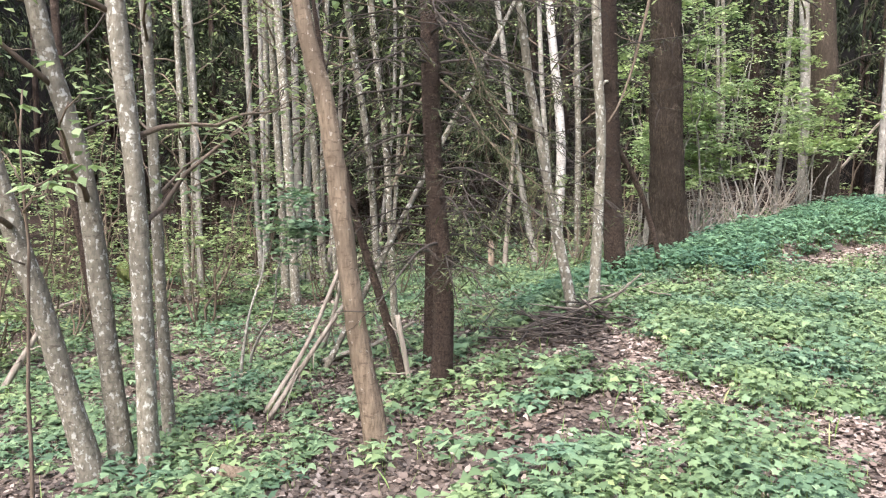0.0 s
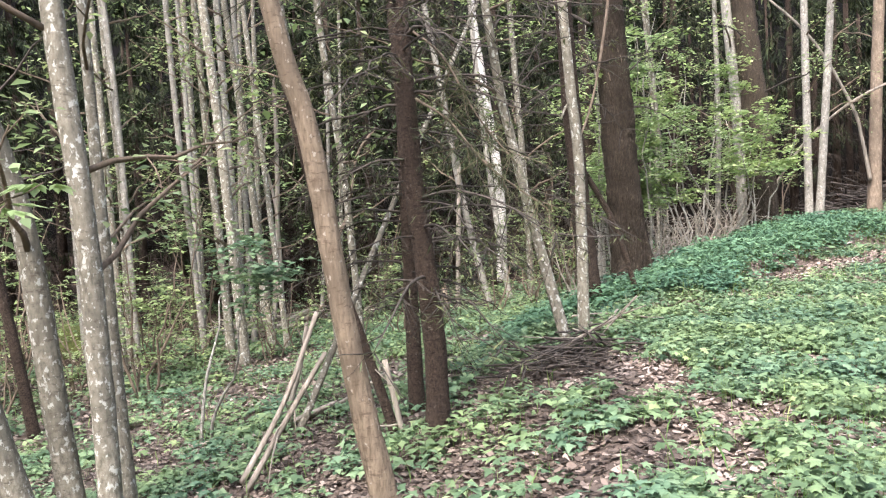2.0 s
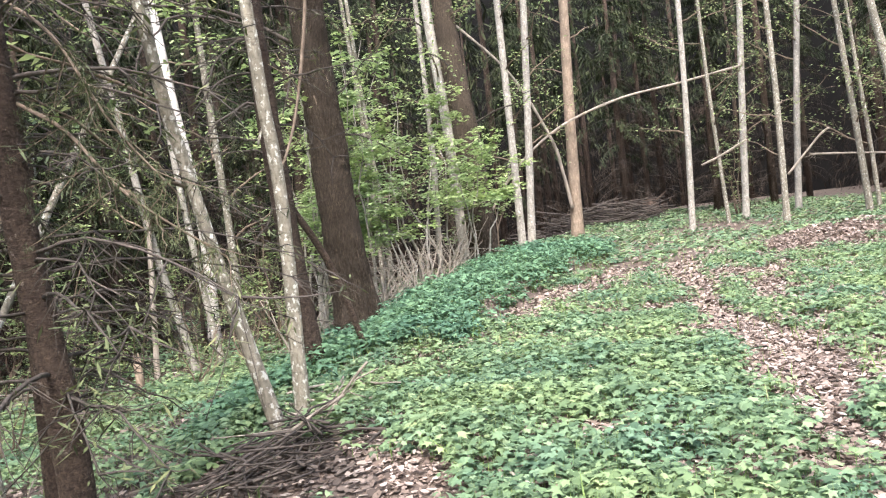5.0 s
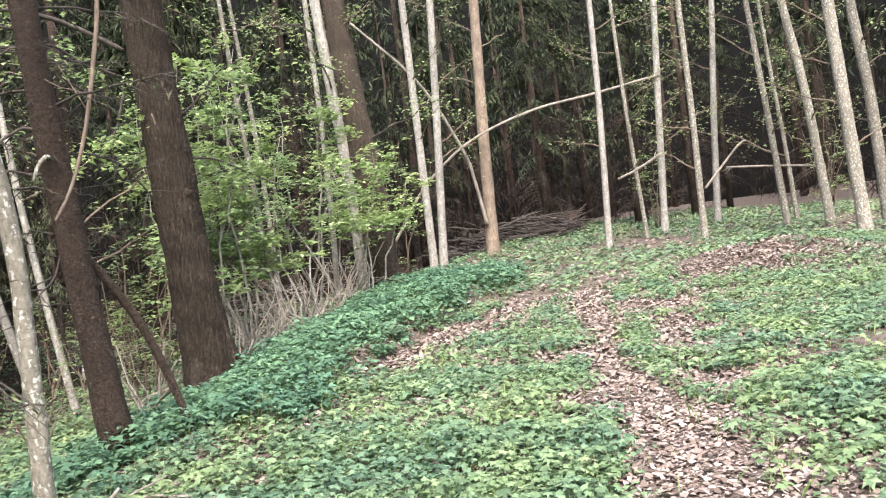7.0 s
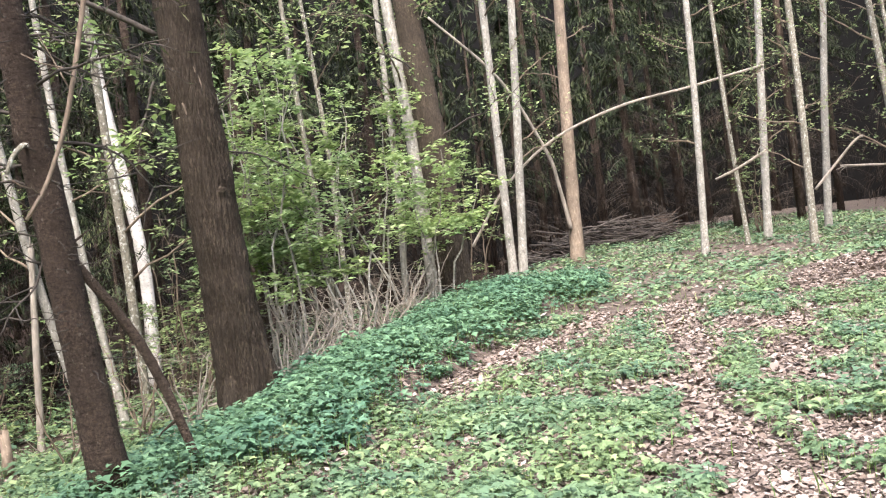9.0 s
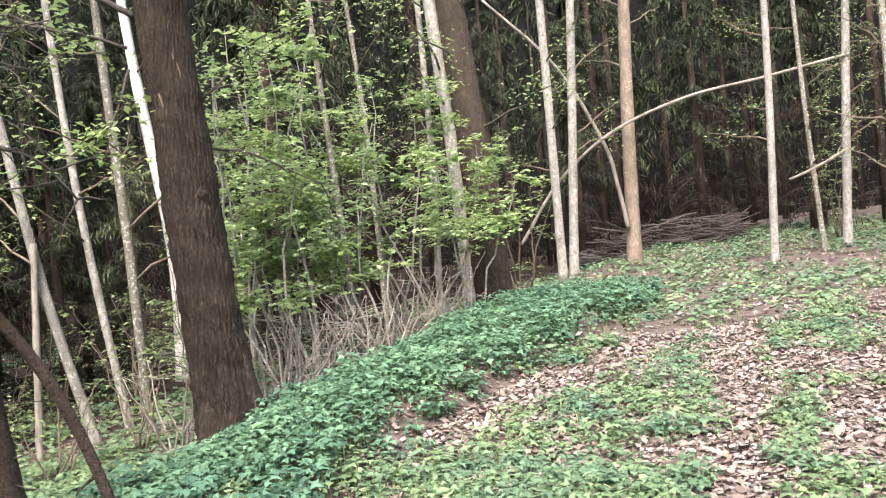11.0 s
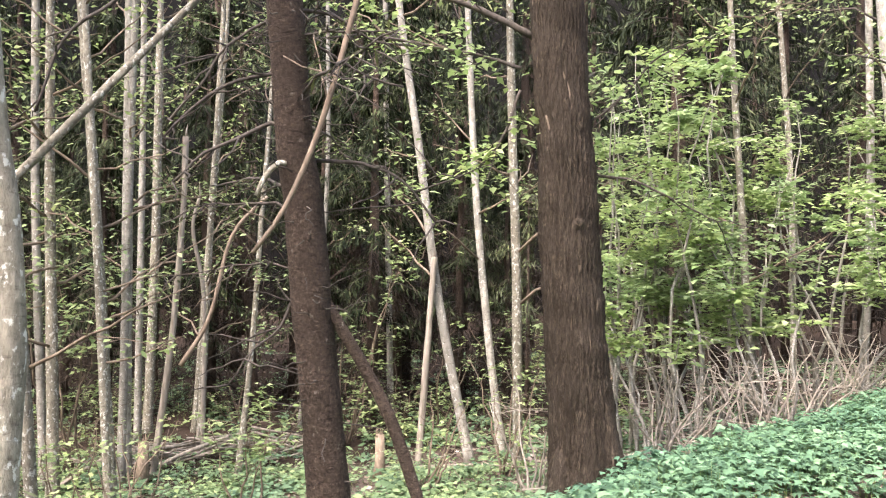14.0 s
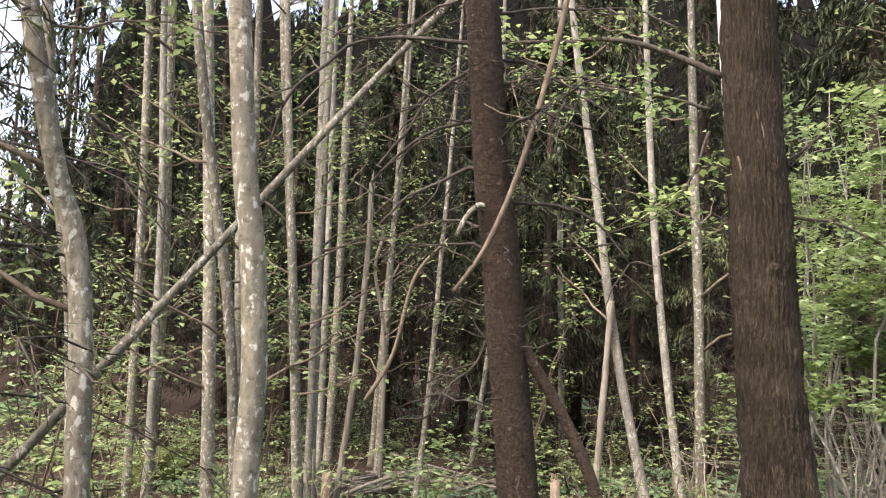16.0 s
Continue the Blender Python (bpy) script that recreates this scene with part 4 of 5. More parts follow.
def spruce_geometry(height, rng, low, boughs, sprays, spread=1.7, coarse=1.0):
    """Trunk, living boughs and dead lower twigs of one spruce, as three meshes in its own space."""
    trunk = tube([Vector((0, 0, -0.1)), Vector((0.02, 0, height * 0.4)), Vector((0, 0.03, height))], [0.15, 0.11, 0.02], 8, 0.05)
    live, dead, arms = [], [], []
    for k in range(boughs):
        h = low + (height - low) * (k + rng.random()) / boughs
        alive = h > low + (height - low) * 0.34 + rng.normal(0, 1.1)
        a = rng.uniform(0, 6.283)
        ln = spread * (1.15 - 0.95 * (h / height)) * rng.uniform(0.65, 1.2) * (1.0 if alive else 0.75)
        d = np.array([math.cos(a), math.sin(a), 0])
        t = np.linspace(0, 1, 4)
        w = np.array([0, 0, h]) + d * (t * ln)[:, None] + np.array([0, 0, 1.0]) * (ln * (0.12 * t - 0.5 * t * t))[:, None]
        arms.append(tube(w, np.linspace(0.014, 0.004, 4), 3))
        n = sprays
        s = rng.uniform(0.1, 1, n)
        pos = np.stack([np.interp(s, t, w[:, c]) for c in range(3)], -1) + rng.normal(0, 0.05, (n, 3))
        geo = sprays_of(pos, a + rng.choice([-1, 1], n) * rng.uniform(0.4, 1.5, n), rng.uniform(-1.3, -0.3, n), rng.uniform(0.10, 0.30, n) * coarse, 0.13 if alive else 0.055, rng)
        (live if alive else dead).append(geo)
    return trunk, joined(arms), joined(live), joined(dead)


def spruce_kind(seed, height, low, boughs, sprays, spread):
    rng = np.random.default_rng(seed)
    t, arms, live, dead = spruce_geometry(height, rng, low, boughs, sprays, spread)
    ob = thing("spruce_tree", (0, -60 - seed, 0), "tall spruce with drooping needled boughs and dead lower twigs", "tree", "spruces of the wood")
    part("trunk", t, BARK_SPRUCE, ob)
    tagged(part("bough_wood", arms, TWIG_DARK, ob), kind="stuff")
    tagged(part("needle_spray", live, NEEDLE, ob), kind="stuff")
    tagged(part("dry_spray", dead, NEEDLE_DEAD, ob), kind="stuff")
    return ob


def open_track(x, y):
    """The track with its verges, kept free of the wood."""
    return crest_distance(x, y) > -0.4 and x - lerp_table(y, CREST) < 9.5 and y < 23


KINDS = [spruce_kind(1, 14, 0.6, 150, 105, 2.1), spruce_kind(2, 17, 0.8, 160, 105, 2.3), spruce_kind(3, 10, 0.2, 120, 105, 1.9)]
rng = np.random.default_rng(11)
spots = []


def spruce_at(x, y, k, turn, s):
    m = pose(x, y, ground_height(x, y), 0, 0, turn)
    ob = copy_thing(KINDS[k], m)
    ob.scale = (s, s, s)
    spots.append((x, y))


for x, y, k in ((-6.5, 21.5, 1), (-9.5, 19, 0), (-2.5, 23, 0), (1.5, 22.5, 1), (4.2, 25, 0), (7.6, 27.5, 1), (10.5, 31, 0), (-4.8, 25.5, 1), (-0.5, 26.5, 1),
                (14.5, 31.5, 1), (18.5, 30, 0), (21.5, 26.5, 1), (23.5, 22.5, 0), (16, 27.5, 2), (12.5, 28.6, 2), (25.5, 18.5, 1), (3.4, 19.6, 2), (-15.5, 12.5, 0), (-14, 20, 1),
                (20.2, 31.5, 1), (24.5, 28, 0), (-8.0, 25, 0), (6.2, 30.5, 0), (2.6, 30, 1), (27.5, 15, 0), (-17, 7, 1), (-1.8, 20.6, 2)):
    spruce_at(x, y, k, rng.uniform(0, 360), rng.uniform(0.85, 1.15))
for x, y in ((-10.5, 20.6), (-8.6, 22.4), (-5.6, 20.2), (-3.6, 21.6), (0.2, 21.4), (-7.4, 18.2), (2.9, 23.4), (-0.9, 23.8), (-11.8, 17.6)):
    spruce_at(x, y, 2, rng.uniform(0, 360), rng.uniform(0.55, 0.85))
for x, y in ((-7.6, 19.6), (-6.4, 17.9), (-5.0, 19.0), (-3.2, 20.2), (-1.6, 18.9), (-0.4, 20.1), (-8.8, 17.0), (-9.8, 15.2), (-4.2, 21.0), (-2.2, 21.8)):
    spruce_at(x, y, 2, rng.uniform(0, 360), rng.uniform(0.6, 0.8))
for ob in KINDS:
    ob.location = {0: (-11, 23.5, -1.2), 1: (9.0, 34.0, 0.6), 2: (18.8, 26.2, 0.8)}[KINDS.index(ob)]


def far_woods():
    """The wood beyond, all round, too deep to count."""
    rng = np.random.default_rng(5)
    bits = {"trunks": [], "needles": [], "twigs": []}
    protos = []
    for s in range(4):
        protos.append(spruce_geometry(12 + 2 * s, np.random.default_rng(40 + s), 0.3, 70, 17, 2.5, 2.6))
    made = []
    tries = 0
    while len(made) < 240 and tries < 20000:
        tries += 1
        x, y = rng.uniform(-45, 60), rng.uniform(-35, 62)
        dist = math.hypot(x - 2, y - 4)
        if dist < 22 or dist > 52 or (y > 4 and dist < 27) or (open_track(x, y) and dist < 26):
            continue
        gap = 1.7 if y > 4 else 3.4
        if any((x - a) ** 2 + (y - b) ** 2 < gap * gap for a, b in made + spots):
            continue
        made.append((x, y))
        t, arms, live, dead = protos[int(rng.integers(0, 4))]
        a, s = rng.uniform(0, 6.283), rng.uniform(0.8, 1.2)
        rot = np.array([[math.cos(a), math.sin(a), 0], [-math.sin(a), math.cos(a), 0], [0, 0, 1]]) * s
        off = np.array([x, y, ground_height(x, y)])
        bits["trunks"].append((t[0] @ rot + off, t[1]))
        bits["needles"].append((live[0] @ rot + off, live[1]))
        bits["twigs"].append((dead[0] @ rot + off, dead[1]))
    ob = thing("far_spruce_wood", (0, 0, 0), "dense dark spruce wood standing all round", "forest", kind="stuff")
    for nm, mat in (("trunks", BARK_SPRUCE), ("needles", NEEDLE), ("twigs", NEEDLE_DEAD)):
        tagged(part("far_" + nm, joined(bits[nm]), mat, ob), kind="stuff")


far_woods()


# near-black colour that stands for the shade deep in the wood
WOOD_SHADE = bark("painted_wood_shade", (0.001, 0.001, 0.001), (0.007, 0.006, 0.005), (0.9, 0.9, 0.08), None, 0.5, None, 0.0, 0.0)


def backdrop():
    """A ring with a ragged top beyond the last trees, painted near-black for the wood's shade."""
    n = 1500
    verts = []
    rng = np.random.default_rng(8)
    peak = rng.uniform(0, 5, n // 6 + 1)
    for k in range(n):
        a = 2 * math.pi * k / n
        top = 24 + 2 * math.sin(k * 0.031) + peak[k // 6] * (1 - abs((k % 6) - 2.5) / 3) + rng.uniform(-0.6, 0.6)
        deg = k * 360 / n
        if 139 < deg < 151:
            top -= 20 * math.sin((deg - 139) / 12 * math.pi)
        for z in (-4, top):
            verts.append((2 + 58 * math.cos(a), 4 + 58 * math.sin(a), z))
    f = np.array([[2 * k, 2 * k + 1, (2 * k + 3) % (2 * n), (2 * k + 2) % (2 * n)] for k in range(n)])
    tagged(mesh_object("backdrop", verts, f, WOOD_SHADE), "backdrop ring painted near-black as the shade of the distant wood", "forest", kind="structure")


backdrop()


# ---------- shrubs ----------
def clusters(src, n, rng, each=6, wide=0.10, close=0.045):
    """Places for n leaves, in small tufts near the given twigs."""
    k = n // each + 1
    mid = src[rng.integers(0, len(src), k)] + rng.normal(0, wide, (k, 3)) * np.array([1, 1, 0.6])
    return np.repeat(mid, each, axis=0)[:n] + rng.normal(0, close, (n, 3)) * np.array([1, 1, 0.35])


def shrub(x, y, height, spread, stems, leaf_count, leaf, label, leaf_size=0.055, low=0.3, category="shrub", name="shrub", twig=None, lean=(0, 0)):
    rng = np.random.default_rng(int(abs(x * 131 + y * 977)) + 3)
    z = ground_height(x, y)
    ob = thing(name, (x, y, z), label, category)
    src = []
    for k in range(stems):
        a = rng.uniform(0, 6.283)
        b = np.array([math.cos(a), math.sin(a), 0]) * rng.uniform(0, 0.12) * spread
        h = height * rng.uniform(0.65, 1.1)
        e = b + np.array([math.cos(a) * spread * rng.uniform(0.3, 1) + lean[0] * h, math.sin(a) * spread * rng.uniform(0.3, 1) + lean[1] * h, h])
        w = wobble(b - [0, 0, 0.05], e, 10, 0.02 * height, rng)
        stem = part("stem", tube(w, np.linspace(0.010 + 0.004 * height, 0.004, 10), 6, 0.08), twig or TWIG, ob)
        for j in range(5):
            i0 = rng.integers(2, 10)
            e2 = w[i0] + rng.normal(0, 1, 3) * np.array([0.34, 0.34, 0.14]) * min(1.0, spread)
            w2 = wobble(w[i0], e2, 5, 0.015, rng)
            part("twig", tube(w2, np.linspace(0.005, 0.002, 5), 3), twig or TWIG, stem)
            if w2[-1][2] > low:
                src.append(w2[1:])
        src.append(w[5:])
    src = np.concatenate(src)
    src = src[src[:, 2] > low]
    if leaf_count and len(src):
        n = leaf_count
        pos = clusters(src, n, rng)
        tagged(part("foliage", leaves(pos, rng.uniform(0, 6.283, n), rng.uniform(-0.45, 0.15, n), rng.uniform(0.6, 1.4, n) * leaf_size, 0.62, 0.1, rng), leaf, ob, "fresh spring leaves"), kind="stuff")
    return ob


LIME = "leafy yellow-green bush of many thin stems behind the bank"
for x, y, h, s, n, c in ((4.5, 15.2, 3.0, 1.2, 9, 3000), (5.4, 16.4, 3.4, 1.3, 8, 3000), (3.7, 15.4, 3.8, 1.2, 8, 2800), (4.6, 17.2, 4.2, 1.4, 7, 2600), (5.9, 15.9, 2.4, 0.9, 6, 1500), (3.3, 14.2, 2.2, 0.8, 6, 700), (3.0, 16.6, 4.4, 1.2, 6, 2200)):
    shrub(x, y, h, s, max(3, int(n * 0.55)), int(c * 0.8), LEAF_LIME, LIME, 0.095, 1.1, twig=BARK_GREY)
SOFT = "loose understorey sapling with soft green leaves in the hollow"
for x, y, h, s, n, c in ((-5.0, 8.2, 2.4, 1.0, 5, 480), (-5.8, 10.5, 3.0, 1.3, 6, 700), (-3.6, 10.8, 2.6, 1.1, 5, 520),
                         (-6.8, 13.5, 3.4, 1.4, 6, 800), (-4.2, 14.8, 3.0, 1.2, 5, 600), (-1.4, 17.4, 2.6, 1.1, 5, 480), (-2.6, 20.0, 2.2, 1.0, 5, 420), (0.8, 19.6, 2.0, 0.9, 5, 420), (1.9, 18.6, 1.8, 0.8, 5, 380),
                         (2.4, 16.6, 3.2, 1.0, 5, 520), (-8.5, 15.2, 3.2, 1.3, 6, 700), (-9.2, 11.2, 3.2, 1.3, 6, 700), (-0.6, 13.2, 1.1, 0.6, 4, 180), (8.6, 22.6, 3.6, 1.2, 6, 700), (7.2, 20.2, 3.0, 1.0, 6, 520), (17.5, 23.5, 2.8, 1.2, 6, 500), (20.0, 19.5, 3.0, 1.2, 6, 500)):
    shrub(x, y, h, s, n, int(c * 1.2), LEAF_SOFT, SOFT, 0.085, 0.5, "sapling", "sapling")
shrub(2.2, 13.6, 0.9, 1.0, 9, 0, None, "tangle of bare dry stems behind the bank", twig=DEADWOOD)
for x, y in ((3.3, 13.6), (4.2, 14.6), (5.0, 15.6), (3.7, 14.2), (4.6, 15.1), (5.6, 16.3)):
    shrub(x, y, 1.0, 0.9, 10, 0, None, "tangle of bare dry stems behind the bank", twig=DEADWOOD)


# ---------- brushwood ----------
def brush_pile(x, y, length, width, height, count, label, turn, r, material, stick_len):
    rng = np.random.default_rng(int(abs(x) * 100))
    z = ground_height(x, y)
    ob = thing("brush_pile", (x, y, z), label, "brushwood")
    c, s = math.cos(turn), math.sin(turn)
    for k in range(count):
        u, v = rng.uniform(-0.5, 0.5) * length, rng.normal(0, 0.3) * width
        hh = height * max(0.05, 1 - (2 * v / width) ** 2 * 0.6) * rng.random()
        a = turn + rng.normal(0, 0.8 if height < 0.5 else 0.55)
        ln = stick_len * rng.uniform(0.5, 1.2)
        m = np.array([c * u - s * v, s * u + c * v, 0])
        e = np.array([math.cos(a), math.sin(a), rng.normal(0, 0.2)]) * ln * 0.5
        m[2] = ground_height(x + m[0], y + m[1]) - z + hh + r
        w = wobble(m - e, m + e, 6, ln * 0.012, rng)
        for q in w:
            q[2] = max(q[2], ground_height(x + q[0], y + q[1]) - z + r * 0.6)
        part("stick", tube(w, np.linspace(r, r * 0.5, 6) * rng.uniform(0.6, 1.3), 5), material, ob)


brush_pile(1.25, 7.25, 0.8, 0.7, 0.2, 100, "heap of dark dead twigs at the foot of thin trees", 0.9, 0.008, TWIG_DARK, 0.65)
brush_pile(1.75, 8.3, 0.9, 0.4, 0.10, 30, "heap of pale dead twigs beside a spruce", 1.1, 0.010, DEADWOOD, 0.7)
brush_pile(12.6, 26.6, 2.2, 1.4, 0.7, 120, "stack of cut brushwood at the edge of the wood", 0.15, 0.026, TWIG_DARK, 1.5)
brush_pile(15.0, 26.4, 2.4, 1.5, 0.75, 120, "stack of cut brushwood at the edge of the wood", -0.35, 0.026, TWIG_DARK, 1.5)
brush_pile(-2.9, 16.2, 2.6, 1.2, 0.22, 45, "scatter of pale fallen branches in the hollow", 0.5, 0.02, DEADWOOD, 1.6)
brush_pile(3.3, 13.7, 1.6, 0.6, 0.10, 26, "scatter of dry fallen sticks behind the bank", 0.75, 0.012, DEADWOOD, 1.2)


# ---------- ground cover ----------
def patchy(x, y, s=1.0):
    return noise.noise((x * s, y * s, 3.3)) * 0.6 + noise.noise((x * s * 2.7, y * s * 2.7, 9.1)) * 0.4


def near_line(x, y, line):
    """Distance to a line of points."""
    best = 1e9
    for (ax, ay), (bx, by) in zip(line, line[1:]):
        t = max(0.0, min(1.0, ((x - ax) * (bx - ax) + (y - ay) * (by - ay)) / ((bx - ax) ** 2 + (by - ay) ** 2)))
        best = min(best, math.hypot(x - ax - t * (bx - ax), y - ay - t * (by - ay)))
    return best


FOOTWAY = ((1.8, 2.4), (2.5, 3.9), (3.4, 5.2), (4.7, 7.1), (5.2, 8.0), (5.75, 9.3), (6.6, 10.6), (7.65, 12.5), (9.2, 14.6))
BESIDE_BANK = ((4.5, 11.35), (5.45, 12.0), (6.6, 13.0), (7.8, 13.9))
BARE_SPOTS = ((7.3, 10.2, 0.45), (8.1, 11.5, 0.45), (6.7, 9.5, 0.45), (5.0, 7.55, 0.35), (3.2, 5.2, 0.3), (1.95, 5.1, 0.22), (2.7, 6.2, 0.25), (11.0, 13.3, 0.9), (2.6, 4.3, 0.5), (1.2, 7.2, 0.45), (5.9, 8.1, 0.3), (13.5, 19.5, 1.2))


def bare(x, y):
    """How bare the ground is: 1 on the trodden line and on the patches of dead leaves."""
    k = 1 + 0.5 * patchy(x, y, 2.2)
    out = math.exp(-(near_line(x, y, FOOTWAY) / (0.21 * k)) ** 2)
    out = max(out, math.exp(-(near_line(x, y, BESIDE_BANK) / (0.36 * k)) ** 2))
    for a, b, r in BARE_SPOTS:
        out = max(out, math.exp(-((x - a) ** 2 + (y - b) ** 2) / (r * k) ** 2))
    return out


def herb_share(x, y):
    d = crest_distance(x, y)
    p = patchy(x, y, 0.8) + 0.5 * patchy(x, y, 2.9)
    if d < 0:
        return max(0.0, min(1.0, 0.30 + 2.0 * p + (0.4 if 11 < y < 20 and d > -7 else 0)))
    return max(0.0, min(1.0, 0.66 + 1.5 * p + (0.45 if y < 7.4 and d < 2.2 else 0) - 1.15 * bare(x, y)))


def scatter(count, seed, x0, x1, y0, y1, accept):
    r = np.random.default_rng(seed)
    out = []
    for x, y, u in zip(r.uniform(x0, x1, count), r.uniform(y0, y1, count), r.random(count)):
        if u < accept(x, y):
            out.append((x, y))
    return out


def surface(x, y):
    return ground_height(x, y) + 0.035 * noise.noise((x * 0.9, y * 0.9, 0)) + 0.02 * noise.noise((x * 3.1, y * 3.1, 4)) + 0.008 * noise.noise((x * 9, y * 9, 7))


def herbs(name, label, spots, seed, material, tall, size, leaflets=7, spread=1.0, far=False, kind="trefoil"):
    """Low plants: a few leaves held out in a whorl on each, some at half height."""
    r = np.random.default_rng(seed)
    p = np.array([(x, y, surface(x, y)) for x, y in spots])
    n = len(p)
    h = tall * r.uniform(0.45, 1.25, n) * np.array([1 + 0.9 * patchy(x, y, 1.6) for x, y in spots])
    k = leaflets
    head = (r.uniform(0, 6.283, n)[:, None] + np.arange(k)[None] * 6.283 / k * 1.0 + r.normal(0, 0.3, (n, k))).ravel()
    scale = (size * r.uniform(0.6, 1.35, n)[:, None] * r.uniform(0.7, 1.2, (n, k))).ravel()
    off = r.uniform(0.15, 0.8, (n, k)).ravel() * size * 0.9 * spread
    lev = (h[:, None] * r.choice([1.0, 0.95, 0.7, 0.55], (n, k))).ravel()
    pos = np.repeat(p, k, axis=0) + np.stack([np.cos(head) * off, np.sin(head) * off, lev], -1)
    tip = r.uniform(-0.55, 0.25, n * k)
    geo = sprays_of(pos, head, tip, scale, 0.62, r) if far else lobed(pos, head, tip, scale, r, kind)
    ob = mesh_object(name, *geo, material)
    tagged(ob, label, "plants", kind="stuff")
    lines = [(a, a + np.array([0, 0, b])) for a, b in zip(p, h)]
    w = 0.0025
    verts = np.concatenate([np.array([a + [w, 0, 0], a + [-w, w, 0], b]) for a, b in lines])
    st = mesh_object(name + "_stalks", verts, np.arange(len(verts)).reshape(-1, 3), GRASS)
    tagged(st, "thin green stalks of low plants", "plants", kind="stuff")


def bank(x, y):
    """Where the tall dark herbs of the bank grow."""
    d = crest_distance(x, y)
    low = -1.6 if y < 11 else -0.5
    if not (low < d < lerp_table(y, BANK_EDGE) * (1 + 0.06 * patchy(x, y, 3)) and 8.3 + 0.4 * patchy(x, y) < y < 17.15):
        return 0.0
    if y < 11.5 and patchy(x, y, 1.4) + (y - 9.6) * 0.5 - max(0, d - 0.3) * 0.5 < 0:
        return 0.0
    if d > 0.85 and 11.1 < y < 12.5 and patchy(x, y, 2.6) > -0.1:
        return 0.08
    return 1.0 if patchy(x, y, 1.9) > -0.3 else 0.2


herbs("bank_herbs", "dense dark-green ground elder covering the low bank", scatter(40000, 1, 0.3, 9.8, 8, 17.3, bank), 2, LEAF_BANK, 0.20, 0.052, 6, 1.7)
near = lambda x, y: 0.0 if bank(x, y) else herb_share(x, y) * (1.0 if y < 10 else 0.8)
verge = lambda x, y: near(x, y) if crest_distance(x, y) > -0.9 else 0
herbs("track_herbs", "fresh green low plants growing through dead leaves", scatter(21500, 3, 0.3, 7.5, 2.0, 8.5, verge), 4, LEAF_HERB, 0.11, 0.043, 5, 1.6, kind="hand")
herbs("track_herbs_beyond", "fresh green low plants growing through dead leaves", scatter(28000, 13, 0.3, 15.0, 8.5, 14, verge), 14, LEAF_HERB, 0.10, 0.048, 5, 1.5)
hollow = lambda x, y: 0.0 if bank(x, y) else herb_share(x, y) if crest_distance(x, y) < -0.3 else 0
herbs("hollow_herbs", "patches of low green plants in the wooded hollow", scatter(15000, 5, -8, 3.5, 2.5, 8.5, hollow), 6, LEAF_HERB, 0.11, 0.06, 5, 1.3)
herbs("hollow_herbs_beyond", "patches of low green plants in the wooded hollow", scatter(12500, 15, -9, 3.5, 8.5, 15.5, hollow), 16, LEAF_HERB, 0.12, 0.07, 5, far=True)
herbs("far_herbs", "low green plants on the far forest floor", scatter(24000, 7, -12, 24, 13, 30, lambda x, y: 0 if bank(x, y) else herb_share(x, y)), 8, LEAF_HERB, 0.12, 0.10, 5, far=True)


def litter(name, count, seed, x0, x1, y0, y1, size, accept, far=False, material=LITTER, label="layer of pale brown dead leaves on the ground"):
    r = np.random.default_rng(seed)
    s = scatter(count, seed, x0, x1, y0, y1, accept)
    p = np.array([(x, y, surface(x, y) + 0.008) for x, y in s])
    n = len(p)
    p[:, 2] += r.uniform(0, 0.022, n)
    turn, tip, long = r.uniform(0, 6.283, n), r.normal(0, 0.28, n), size * r.uniform(0.5, 1.4, n)
    geo = sprays_of(p, turn, tip, long, 0.7, r) if far else crumpled(p, turn, tip, long, r)
    tagged(mesh_object(name, *geo, material), label, "leaf litter", kind="stuff")


fallen = lambda x, y: 0.25 if bank(x, y) else 0.5 + 0.5 * bare(x, y) if crest_distance(x, y) > -0.3 else 0.0
sunken = lambda x, y: 0.6 if crest_distance(x, y) <= -0.3 and not bank(x, y) else 0.0
litter("leaf_litter", 115000, 21, 0.2, 7.0, 2.5, 8.5, 0.046, fallen)
litter("leaf_litter_beyond", 120000, 23, 1.0, 14.5, 8.5, 14, 0.05, fallen, True)
SHADED_FLOOR = "dark-brown dead leaves on the hollow's floor, painted darker for its shade"
litter("hollow_litter", 75000, 25, -6.0, 2.5, 3.5, 8.5, 0.055, sunken, False, LITTER_SHADED, SHADED_FLOOR)
litter("hollow_litter_beyond", 45000, 26, -8.5, 3.5, 8.5, 14, 0.06, sunken, True, LITTER_SHADED, SHADED_FLOOR)
litter("leaf_litter_far", 42000, 22, -12, 24, 9, 30, 0.085, lambda x, y: 0.15 if bank(x, y) or crest_distance(x, y) < -6 else 0.7, True)


def grass(count, seed, x0, x1, y0, y1, tall, accept):
    r = np.random.default_rng(seed)
    s = scatter(count, seed, x0, x1, y0, y1, accept)
    p = np.array([(x, y, surface(x, y)) for x, y in s])
    n = len(p)
    geo = leaves(p, r.uniform(0, 6.283, n), r.uniform(0.9, 1.5, n), tall * r.uniform(0.5, 1.3, n), 0.05, 0.01, r, -0.2)
    tagged(mesh_object("grass", *geo, GRASS), "thin pale grass among the low plants", "grass", kind="stuff")


grass(9000, 31, -6, 9, 2, 22, 0.16, lambda x, y: 0.0 if bank(x, y) else 0.5 + patchy(x, y, 0.6))


